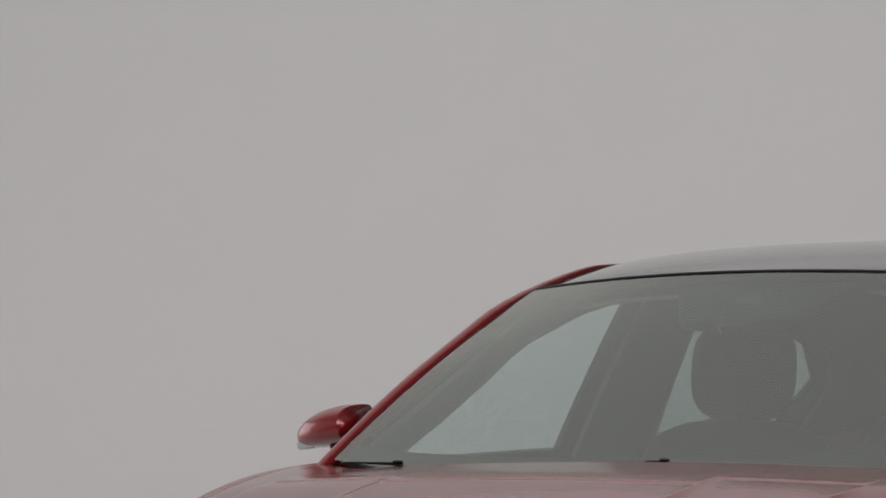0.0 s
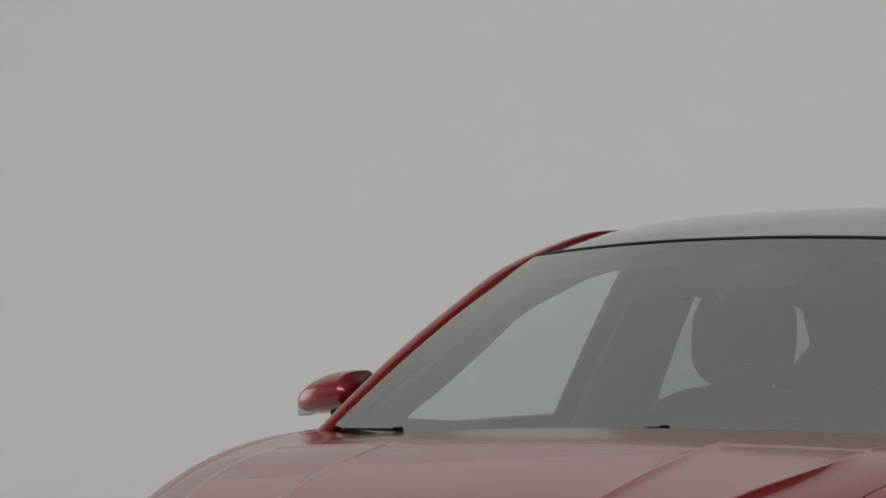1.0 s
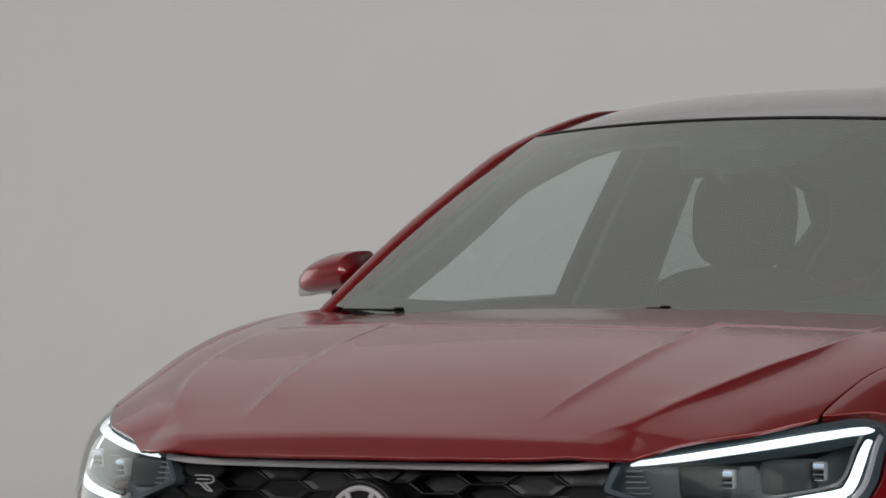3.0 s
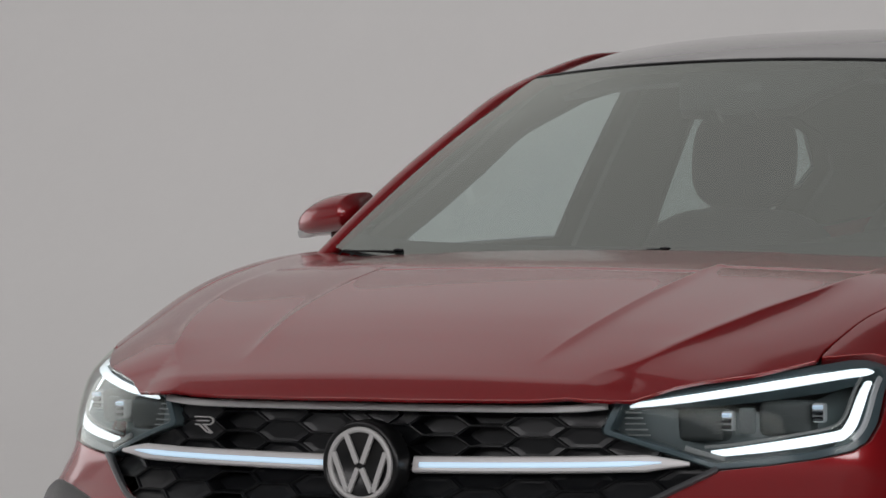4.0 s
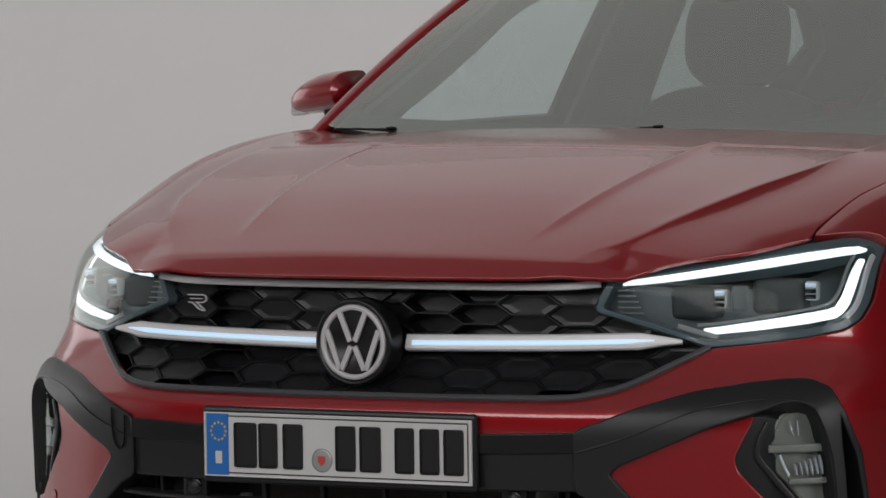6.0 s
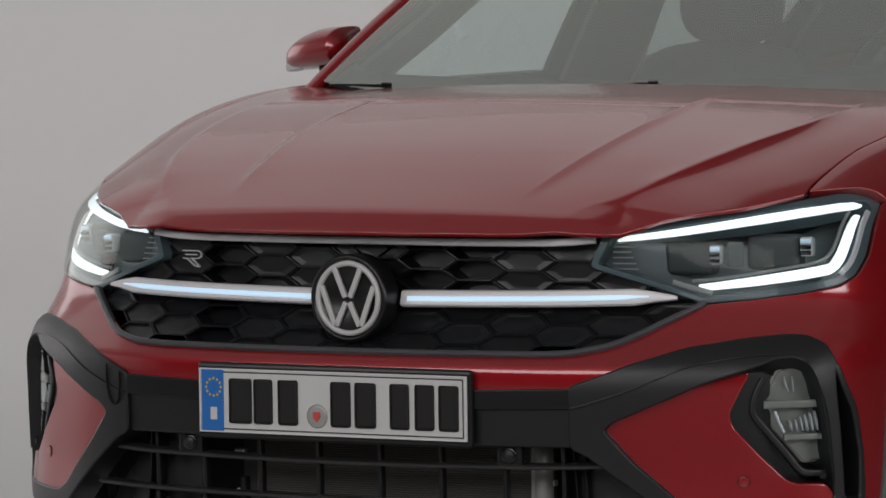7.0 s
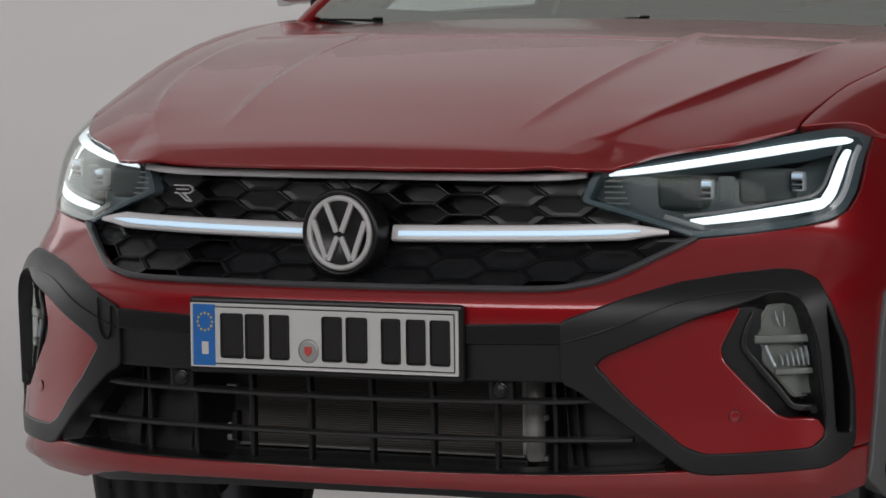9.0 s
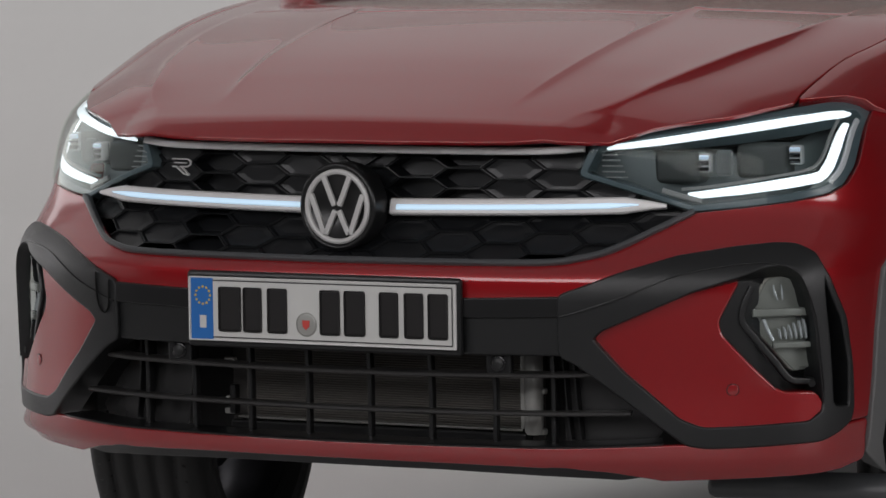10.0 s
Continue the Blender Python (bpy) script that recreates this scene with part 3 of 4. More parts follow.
# upper grille
grille = panel("grille", [(-.46, .856), (.46, .856), (.43, .802), (.622, .747), (.555, .711), (.50, .684), (.413, .663), (.30, .658), (0, .656), (-.30, .658), (-.413, .663), (-.50, .684), (-.555, .711),
                          (-.622, .747), (-.43, .802)], nose, SATIN_BLACK, car, "black honeycomb front grille", off=-.060, thick=.01, grid=(.04, .03), corner=.004, facing_out=(0, -1, 0))


def inside(p, shape):
    hit = False
    for (x0, y0), (x1, y1) in zip(shape, shape[1:] + shape[:1]):
        if (y0 > p[1]) != (y1 > p[1]) and p[0] < (x1 - x0) * (p[1] - y0) / (y1 - y0) + x0:
            hit = not hit
    return hit


MOUTH = [(-.45, .85), (.45, .85), (.435, .80), (.60, .750), (.52, .70), (.42, .668), (0, .662), (-.42, .668), (-.52, .70), (-.60, .750), (-.435, .80)]


def beside_lamp(s, z):
    """Keeps a point of the grille clear of the headlight."""
    most = .424 + .42 * (z - .802) if z > .802 else .424 + 3.3 * (.802 - z)
    return math.copysign(min(abs(s), most), s), z


def honeycomb():
    """Flat hexagons with raised rims; a few columns beside the badge are sunk deeper."""
    hexagon = [(.0585, 0), (.0315, .017), (-.0315, .017), (-.0585, 0), (-.0315, -.017), (.0315, -.017)]
    for sign in (-1, 1):
        for m in range(0, 7):
            for j in range(-4, 3):
                s, z = sign * (.02 + .09 * m), (.808 if m % 2 else .791) + .034 * j
                if not any(inside((s + a * .6, z + b * .6), MOUTH) for a, b in hexagon):
                    continue
                bare = (m == 3 and sign < 0) or (sign > 0 and m in (1, 2) and z > .75)
                rows = ((1.0, -.034), (.992, -.0275), (.965, -.0260), (.925, -.0262), (.90, -.0300), (.88, -.0320), (.62, -.0335))
                if bare:
                    rows = ((1.0, -.034), (.992, -.0275), (.965, -.0260), (.925, -.0262), (.90, -.0320), (.84, -.050), (.80, -.057))
                bm = bmesh.new()
                rings = [[bm.verts.new(nose(*beside_lamp(s + a * grow, z + b * grow)) - Vector((0, off, 0))) for a, b in hexagon] for grow, off in rows]
                for p, q in zip(rings, rings[1:]):
                    for i in range(6):
                        bm.faces.new((p[i], p[(i + 1) % 6], q[(i + 1) % 6], q[i]))
                bm.faces.new(rings[-1])
                bmesh.ops.recalc_face_normals(bm, faces=bm.faces[:])
                for f in bm.faces:
                    if f.normal.y > .2:
                        f.normal_flip()
                part("grille_cell", bm, MESH_BLACK, grille, "deep grille cell" if bare else "", smooth=False)


honeycomb()
ribbon("chrome_strip", [(-.437, .8455), (-.36, .8400), (-.19, .8388), (0, .8388), (.19, .8388), (.36, .8400), (.437, .8455)], nose, .0125, .010, CHROME, grille, "satin chrome strip", off=.003)
ribbon("grille_frame", [(-.618, .741), (-.56, .711), (-.50, .680), (-.455, .668), (-.40, .661), (-.264, .659), (0, .658), (.264, .659), (.40, .661), (.455, .668), (.50, .680), (.56, .711), (.618, .741)], nose,
       .010, .014, FRAME_GREY, grille, "dark grey lower frame", off=.001)


def light_bar(sign):
    chrome = ribbon("grille_bar", [(sign * s, z) for s, z in ((.078, .7455), (.20, .7470), (.34, .7490), (.46, .7515), (.53, .7525), (.572, .7510))], nose, .0275, .014, CHROME, grille,
                    "satin chrome bar with light strip", off=-.006, taper=.07, ends=1)
    ribbon("light_strip", [(sign * s, z) for s, z in ((.092, .7435), (.20, .7450), (.34, .7475), (.46, .7505), (.525, .7530))], nose, .0084, .006, LED_BAR, chrome, "lit white light strip", off=.0012, taper=.05, ends=1)


both(light_bar)
# round badge
badge = part("badge", turned([(.045, .0735), (.008, .0735), (.002, .0715), (.002, .0655), (.006, .064), (.006, .0001)], 56, "Y"), SATIN_BLACK, grille, "round black badge with silver ring")
badge.location = (0, -.004, .745)
badge_ring = part("badge_ring", turned([(.006, .0630), (.001, .0620), (.0005, .0585), (.001, .0545), (.006, .0535)], 56, "Y"), BADGE_GREY, badge)
for a, b in (((-.0255, .050), (-.0045, .0015)), ((.0255, .050), (.0045, .0015)), ((-.0505, .020), (-.025, -.046)), ((.0505, .020), (.025, -.046)), ((-.0225, -.046), (-.0035, -.0065)), ((.0225, -.046), (.0035, -.0065))):
    d = Vector((b[0] - a[0], 0, b[1] - a[1]))
    m = Matrix.Translation(((a[0] + b[0]) / 2, .003, (a[1] + b[1]) / 2)) @ pose(0, 0, 0, 0, math.degrees(math.atan2(d.x, d.z)), 0)
    box("badge_bar", (.0092, .006, d.length), m, BADGE_GREY, badge, bevel=.001)
at, face = nose(-.341, .803), outward(-.341, .803)
across, lean = Vector((-face.y, face.x, 0)).normalized(), -face * .026
side_badge = None
for line in ([(-.021, .012), (.012, .012), (.019, .009), (.019, .003), (.011, -.001), (-.004, -.001)], [(-.016, .0055), (.010, .0055)], [(-.002, -.001), (.016, -.015)], [(-.020, -.001), (-.012, -.001), (.004, -.013), (.014, -.015)]):
    pts = [at - lean * .35 + across * x + Vector((0, 0, z)) for x, z in line]
    mark = bar("side_badge" if side_badge is None else "badge_line", pts, [face] * len(pts), .0023, .004, BADGE_GREY, side_badge or grille, "small silver badge of thin lines" if side_badge is None else "")
    side_badge = side_badge or mark


# headlights
LAMP = [(.452, .857), (.426, .802), (.617, .745), (.700, .750), (.783, .758), (.850, .768), (.888, .782), (.920, .811), (.946, .85), (.972, .893), (.968, .903), (.945, .912), (.903, .918), (.855, .914), (.80, .908),
        (.652, .886), (.55, .871)]
LED_TOP = [(.474, .844), (.492, .851), (.56, .860), (.653, .873), (.73, .884), (.799, .893), (.870, .899), (.904, .899), (.926, .8935), (.913, .8908), (.86, .8880), (.802, .8820), (.73, .8726), (.654, .8625), (.58, .8530),
           (.514, .8465)]
LED_LOW = [(.609, .770), (.632, .764), (.70, .769), (.786, .778), (.842, .786), (.860, .795), (.875, .808), (.902, .843), (.926, .879), (.912, .881), (.886, .848), (.865, .8205), (.8505, .806), (.8335, .799), (.79, .793),
           (.71, .782), (.643, .7735)]
INNER = [(.461, .851), (.435, .8045), (.617, .7500), (.783, .766), (.846, .776), (.880, .792), (.910, .822), (.958, .888), (.935, .903), (.80, .900), (.652, .880)]


def headlight(sign):
    ways = out_of(sign)
    lamp_body = panel("headlight", sided(LAMP, sign), nose, LAMP_GREY, car, "lit LED headlight under a clear cover", off=-.055, thick=.02, grid=(.03, .02), corner=.008, facing_out=ways,
                      lift=lambda s, z: -.03 * step(.50, .62, abs(s)))
    panel("bezel", sided(LAMP, sign), nose, BEZEL, lamp_body, off=-.006, thick=.05, grid=(.04, .04), corner=.008, holes=[sided(INNER, sign)], facing_out=ways)
    panel("upper_light_strip", sided(LED_TOP, sign), nose, LED, lamp_body, "bright white LED strip", off=-.004, thick=.004, grid=(.03, .02), corner=.004, edge=.0015, facing_out=ways)
    panel("lower_light_strip", sided(LED_LOW, sign), nose, LED, lamp_body, "bright white LED strip", off=-.008, thick=.004, grid=(.03, .02), corner=.004, edge=.0015, facing_out=ways)
    # unlit silvery flanges inside and outside the lower LED strip
    ribbon("inner_flange", [(sign * s, z) for s, z in ((.60, .777), (.66, .782), (.75, .795), (.82, .806), (.848, .818), (.87, .842), (.90, .888))], nose, .005, .006, SILVER, lamp_body, "silvery inner edge", off=-.011)
    ribbon("outer_flange", [(sign * s, z) for s, z in ((.86, .784), (.888, .804), (.915, .838), (.945, .884))], nose, .009, .006, CHROME, lamp_body, off=-.008)
    ribbon("inner_edge", [(sign * s, z) for s, z in ((.566, .7755), (.60, .766), (.632, .7585))], nose, .009, .006, SILVER, lamp_body, off=-.012)
    for k in range(5):
        ribbon("vent_rib", [(sign * .462, .836 - .0095 * k), (sign * (.490 + .004 * k), .836 - .0095 * k)], nose, .0024, .010, SILVER, lamp_body, off=-.026)
    for s, z, r in ((.600, .817, .030), (.760, .832, .033)):
        at, n = nose(sign * s, z), outward(sign * s, z)
        bm = block(bmesh.new(), (r * 2.7, .05, r * 1.75), pose(0, .02, 0), r * .32, 3)
        bmesh.ops.transform(bm, matrix=Matrix.Translation(at - n * .058) @ Vector((0.15 * sign, -1, 0)).to_track_quat("-Y", "Z").to_matrix().to_4x4(), verts=bm.verts[:])
        part("projector", bm, PROJECTOR, lamp_body, "dark glass projector")
    for s, z, wide in ((.650, .823, .020), (.818, .836, .022)):
        at, n = nose(sign * s, z), outward(sign * s, z)
        m = Matrix.Translation(at - n * .030) @ Vector((0.2 * sign, -1, 0)).to_track_quat("-Y", "Z").to_matrix().to_4x4()
        unit = part("reflector_unit", block(bmesh.new(), (wide, .02, .032), m, .004), REFLECTOR, lamp_body, "silvery reflector block", smooth=False)
        for k in (-1, 0, 1):
            # the top step glows in place of the light it would reflect
            box("reflector_step", (wide * .8, .006, .006), m @ pose(0, -.012, k * .0095, 25, 0, 0), STEP_GLOW if k == 1 else GLOSS_BLACK, unit, bevel=.001)
        if s < .7:
            box("reflector_side", (.028, .012, .042), m @ pose(sign * .030, .006, 0, 0, 0, 0), LAMP_GREY, lamp_body, bevel=.005)
    cover = panel("lens", sided(LAMP, sign), nose, LENS, lamp_body, "clear headlight cover", off=.0035, thick=.012, grid=(.03, .02), corner=.010, edge=.004, facing_out=ways)


both(headlight)

# number plate
plate = part("number_plate", block(bmesh.new(), (.534, .014, .128), pose(0, -.048, .5725), .007, 3), SATIN_BLACK, car, "white number plate in a black holder", smooth=False)
box("plate_sheet", (.516, .003, .107), pose(0, -.0560, .5730), PLATE_WHITE, plate, "white number plate sheet", bevel=.0012)
for x, z, wide, high in ((0, .6255, .520, .0022), (0, .5205, .520, .0022), (-.2592, .573, .0022, .107), (.2592, .573, .0022, .107)):
    box("plate_rim", (wide, .005, high), pose(x, -.0568, z), CHROME, plate, bevel=.0008)
for x, z, wide, high in ((0, .6205, .508, .0022), (0, .5255, .508, .0022), (.2535, .573, .0022, .094)):
    box("plate_border", (wide, .002, high), pose(x, -.0573, z), PLATE_INK, plate, bevel=.0005)
band = box("country_band", (.044, .002, .103), pose(-.234, -.0574, .573), PLATE_BLUE, plate, "blue foil band", bevel=.0006)
for k in range(12):
    t = 2 * math.pi * k / 12
    box("band_dot", (.0034, .001, .0034), pose(-.2315 + .0145 * math.cos(t), -.0588, .595 + .0145 * math.sin(t), 0, 45, 0), PLATE_GOLD, band, bevel=0)
box("band_bar", (.013, .001, .021), pose(-.2315, -.0588, .551), PLATE_WHITE, band, bevel=.0004)
for x, wide in ((-.178, .044), (-.133, .036), (-.084, .038), (.019, .038), (.067, .040), (.133, .036), (.181, .036), (.227, .037)):
    box("character_bar", (wide, .002, .075), pose(x, -.0580, .573), PLATE_INK, plate, bevel=.004)
seal = disc("plate_seal", .0200, .0016, (-.0275, -.0575, .552), (0, -1, 0), SEAL_GREY, plate, "round grey seal")
prism("seal_mark", [(-.007, .007), (.007, .007), (.0065, -.003), (0, -.009), (-.0065, -.003)], -.001, pose(-.0275, -.0592, .552), SEAL_RED, seal)

ribbon("lip_edge", [(-.60, .370), (-.436, .3635), (-.24, .361), (0, .360), (.24, .361), (.436, .3635), (.60, .370)], nose, .006, .06, SATIN_BLACK, car, off=-.026)
# lower grille: two long bars, upright bars, and what lies behind
low_grille = ribbon("lower_grille", [(-.484, .480), (-.40, .477), (-.2, .474), (0, .473), (.2, .474), (.40, .477), (.484, .480)], nose, .0085, .034, GRILLE_BAR, car, "black lower grille with long bars", off=-.030)
ribbon("long_bar", [(-.545, .418), (-.40, .416), (-.2, .414), (0, .413), (.2, .414), (.40, .416), (.545, .418)], nose, .0085, .034, GRILLE_BAR, low_grille, off=-.030)
for s in (-.405, -.298, -.1785, -.0605, .0605, .1785, .298, .405):
    ribbon("upright_bar", [(s, .515), (s + .001, .46), (s + .002, .40), (s + .003, .362)], nose, .0085, .012, SATIN_BLACK, low_grille, off=-.040)


def duct(sign):
    panel("duct_plate", sided([(.415 if sign > 0 else .33, .51), (.445, .51), (.475, .485), (.60, .385), (.58, .365), (.418 if sign > 0 else .345, .362)], sign), nose, DUCT, low_grille, off=-.075, thick=.01, grid=(.05, .05), corner=.005, facing_out=(0, -1, 0))
    for s in (.418, .438):
        ribbon("duct_edge", [(sign * s, .512), (sign * (s + .006), .44), (sign * (s + .016), .37)], nose, .004, .02, SATIN_BLACK, low_grille, off=-.062)
    at = Vector((sign * .312, -.005, .496))
    cover = box("towing_plate", (.048, .012, .046), Matrix.Translation(at), SATIN_BLACK, low_grille, bevel=.004)
    disc("towing_cap", .0145, .003, at + Vector((0, -.006, 0)), (0, -1, 0), GLOSS_BLACK, cover, rim=.12)
    disc("towing_ring", .0105, .0046, at + Vector((0, -.006, 0)), (0, -1, 0), PLASTIC, cover, rim=.12)


both(duct)
radiator = box("radiator", (.60, .03, .20), pose(0.02, .118, .445), CORE_BACK, car, "dark finned radiator behind the lower grille", bevel=.004)
for k in range(40):
    box("cooling_fin", (.545, .005, .0026), pose(.024, .1005, .380 + .0040 * k), CORE, radiator, bevel=.0008)
box("core_rail", (.56, .014, .004), pose(.02, .094, .376), SILVER, radiator, bevel=.001)
box("core_foot", (.58, .03, .045), pose(.02, .094, .349), SATIN_BLACK, radiator, bevel=.004)
tank = part("cooler_tank", turned([(-.075, .0001), (-.075, .012), (-.070, .0155), (.070, .0155), (.075, .012), (.075, .0001)], 24), SILVER, radiator, "bare metal cooler tube")
tank.matrix_basis = pose(.3225, .086, .445, 0, 90, 0)
for z, wide in ((.472, .020), (.405, .016), (.385, .020)):
    box("bracket", (wide, .012, .010), pose(-.278, .095, z), SILVER, radiator, "bare metal bracket", bevel=.002)
    box("tube_lug", (.012, .012, .010), pose(.336, .092, z - .03), SILVER, radiator, bevel=.002)
box("tube_lug", (.010, .010, .14), pose(.296, .100, .445), SILVER, radiator, bevel=.002)
box("hose_bracket", (.012, .02, .05), pose(-.272, .098, .405), SATIN_BLACK, radiator, bevel=.003)

# glass, pillars, roof
WS = [(-.662, .0), (-.5, -.03), (0, -.035), (.5, -.03), (.662, .0), (.660, .5), (.655, .985), (.4, .995), (0, 1.0), (-.4, .995), (-.655, .985), (-.660, .5)]
screen = panel("windscreen", WS, windscreen, GLASS, car, "tinted laminated windscreen with pale reflections", thick=.006, grid=(.06, .1), corner=.004, facing_out=(0, -.5, 1))
screen.visible_shadow = False
panel("screen_band", [(-.655, .002), (-.5, -.028), (0, -.033), (.5, -.028), (.655, .002), (.652, .085), (.5, .070), (0, .066), (-.5, .070), (-.652, .085)], windscreen, RUBBER_SEAL, screen, "black printed band along the foot of the glass",
      off=-.011, thick=.002, grid=(.06, .1), corner=.004, edge=.001, facing_out=(0, -.5, 1))
ribbon("windscreen_seal", [(-.655, 1.0), (-.4, 1.012), (0, 1.016), (.4, 1.012), (.655, 1.0)], windscreen, .0055, .006, RUBBER_SEAL, car, off=-.002)
ROOF_HALF = [(.30, 1.465), (.553, 1.482), (.562, 1.7), (.556, 2.2), (.54, 2.8), (.52, 3.3), (.30, 3.34)]
panel("roof_panel", [(0, 1.462), *ROOF_HALF, (0, 3.35), *[(-x, y) for x, y in reversed(ROOF_HALF)]], roof, ROOF_PAINT, car, "glossy black roof panel", thick=.02, grid=(.05, .05), corner=.01, facing_out=(0, 0, 1))
panel("headlining", [(0, 1.50), *[(x * .97, y) for x, y in ROOF_HALF[1:-1]], (0, 3.33), *[(-x * .97, y) for x, y in reversed(ROOF_HALF[1:-1])]], roof, LINING, car, off=-.045, thick=.01, grid=(.1, .1), corner=.01,
      facing_out=(0, 0, 1))


def tube(name, pts, ns, wide, high, material, parent, label="", thin=None):
    """A smooth oval rail along a line of points."""
    bm = bmesh.new()
    rows = []
    for i, p in enumerate(pts):
        t = (pts[min(i + 1, len(pts) - 1)] - pts[max(i - 1, 0)]).normalized()
        a = t.cross(ns[i]).normalized()
        b = a.cross(t).normalized() * (thin(i) if thin else 1.0)
        a = a * (thin(i) if thin else 1.0)
        rows.append([bm.verts.new(p + a * wide / 2 * math.cos(k * math.pi / 8) + b * high / 2 * math.sin(k * math.pi / 8)) for k in range(16)])
    for r, q in zip(rows, rows[1:]):
        for k in range(16):
            bm.faces.new((r[k], r[(k + 1) % 16], q[(k + 1) % 16], q[k]))
    bm.faces.new(rows[0][::-1]), bm.faces.new(rows[-1])
    bmesh.ops.recalc_face_normals(bm, faces=bm.faces[:])
    return part(name, bm, material, parent, label)


FRONT_PANE = [(1.27, .12), (2.015, .10), (2.05, .83), (1.95, .81), (1.855, .775), (1.673, .665), (1.505, .50), (1.38, .34)]
REAR_PANE = [(2.380, .11), (2.347, .76), (2.50, .765), (2.70, .72), (2.92, .60), (3.045, .39), (3.02, .27), (2.72, .20)]


def flank(sign):
    surf = side if sign > 0 else mirrored(side)
    keys = [windscreen(sign * .684, v) + Vector((sign * .004, .012, -.010)) for v in (-.10, .15, .40, .65, .88)] + [roof(sign * .572, y) + Vector((0, 0, d)) for y, d in ((1.66, .001), (1.82, -.003), (2.2, -.008), (2.7, -.008), (3.26, -.008))]
    rail = [Vector(p) for p in spline(keys, 4)]
    ns = [Vector((sign * .7, -.35 * (1 - step(14, 22, i)), .64)) for i in range(len(rail))]
    tube("roof_rail", rail, ns, .053, .040, RED, car, "red painted pillar and roof edge", thin=lambda i: .74 + .26 * step(0, 9, i) - .74 * step(16, 22, i))
    ring = [(1.02, .02), (3.55, .02), (3.60, .60), (3.35, .98), (2.5, .985), (1.75, .965), (1.60, .93), (1.35, .85), (1.15, .78)]
    panel("window_frame", ring, surf, SATIN_BLACK, car, off=0, thick=.012, grid=(.08, .12), corner=.01, holes=[FRONT_PANE, REAR_PANE], facing_out=(sign, 0, .2))
    panel("pillar_lining", ring, surf, LINING, car, off=-.030, thick=.012, grid=(.08, .12), corner=.01, holes=[[(1.22, .06), (2.04, .06), (2.075, .87), (1.95, .86), (1.84, .825), (1.65, .715), (1.48, .555), (1.34, .39)],
                                                                                                             [(2.36, .06), (2.325, .80), (2.51, .80), (2.73, .755), (2.96, .63), (3.08, .41), (3.05, .06)]], facing_out=(sign, 0, .2))
    for shape, sheet in ((FRONT_PANE, SIDE_GLASS), (REAR_PANE, REAR_GLASS)):
        glass = panel("side_window", shape, surf, sheet, car, off=-.010, thick=.004, grid=(.1, .1), corner=.01, facing_out=(sign, 0, .2))
        glass.visible_shadow = False
    # door mirror
    bm = bmesh.new()
    rows = []
    for k in range(19):
        u = k / 18
        top = .052 * (1 - u ** 1.9) ** .72 * (1 - .30 * (1 - u) ** 2.5) + .003
        low = .032 - .012 * u ** 2
        deep, back = .078 * (1 - u ** 3.2) ** .55 + .006, .020 * (1 - u ** 4) + .003
        ring = []
        for j in range(28):
            t = 2 * math.pi * j / 28
            c, q = math.cos(t), math.sin(t)
            ring.append(bm.verts.new((.165 * u - .070, (-deep if c > 0 else back) * abs(c) ** .75 + .012 * u, math.copysign(abs(q) ** .72, q) * (top if q > 0 else low) - .020 * u + .002)))
        rows.append(ring)
    for p, q in zip(rows, rows[1:]):
        for j in range(28):
            bm.faces.new((p[j], p[(j + 1) % 28], q[(j + 1) % 28], q[j]))
    bm.faces.new(rows[0][::-1]), bm.faces.new(rows[-1])
    at = Matrix.Translation((sign * .815, 1.245, 1.132)) @ Matrix.Diagonal((sign, 1, 1, 1)) @ pose(0, 0, 0, 0, 2, 8)
    bmesh.ops.transform(bm, matrix=at, verts=bm.verts[:])
    bmesh.ops.recalc_face_normals(bm, faces=bm.faces[:])
    mirror = part("door_mirror", bm, RED, car, "red door mirror housing")
    box("mirror_foot", (.10, .05, .020), at @ pose(-.050, -.010, -.034, 0, 4, 0), SATIN_BLACK, mirror, bevel=.008)
    box("turn_signal", (.044, .050, .016), at @ pose(.054, -.020, -.030, 0, 10, -14), REFLECTOR, mirror, "clear turn signal strip", bevel=.005)
    # quarter piece at the foot of the pillar
    box("pillar_foot", (.03, .14, .025), pose(sign * .680, .98, 1.052, 20, sign * 15, sign * -12), SATIN_BLACK, car, bevel=.008)


both(flank)
cowl = box("cowl", (1.26, .16, .03), pose(0, .955, 1.030, 6, 0, 0), SATIN_BLACK, car, "black plastic cowl below the windscreen", bevel=.008)


def wiper(x0, x1, y0, y1, z):
    arm = box("wiper", (math.hypot(x1 - x0, y1 - y0), .006, .005), pose((x0 + x1) / 2, (y0 + y1) / 2, z, 0, 0, math.degrees(math.atan2(y1 - y0, x1 - x0))), SATIN_BLACK, car, "black windscreen wiper arm", bevel=.003)
    box("wiper_joint", (.020, .012, .007), pose(x1, y1, z + .002, 0, 0, 10), GLOSS_BLACK, arm, bevel=.004)


wiper(-.640, -.500, .972, .945, 1.071)
wiper(.045, .085, .905, .905, 1.076)

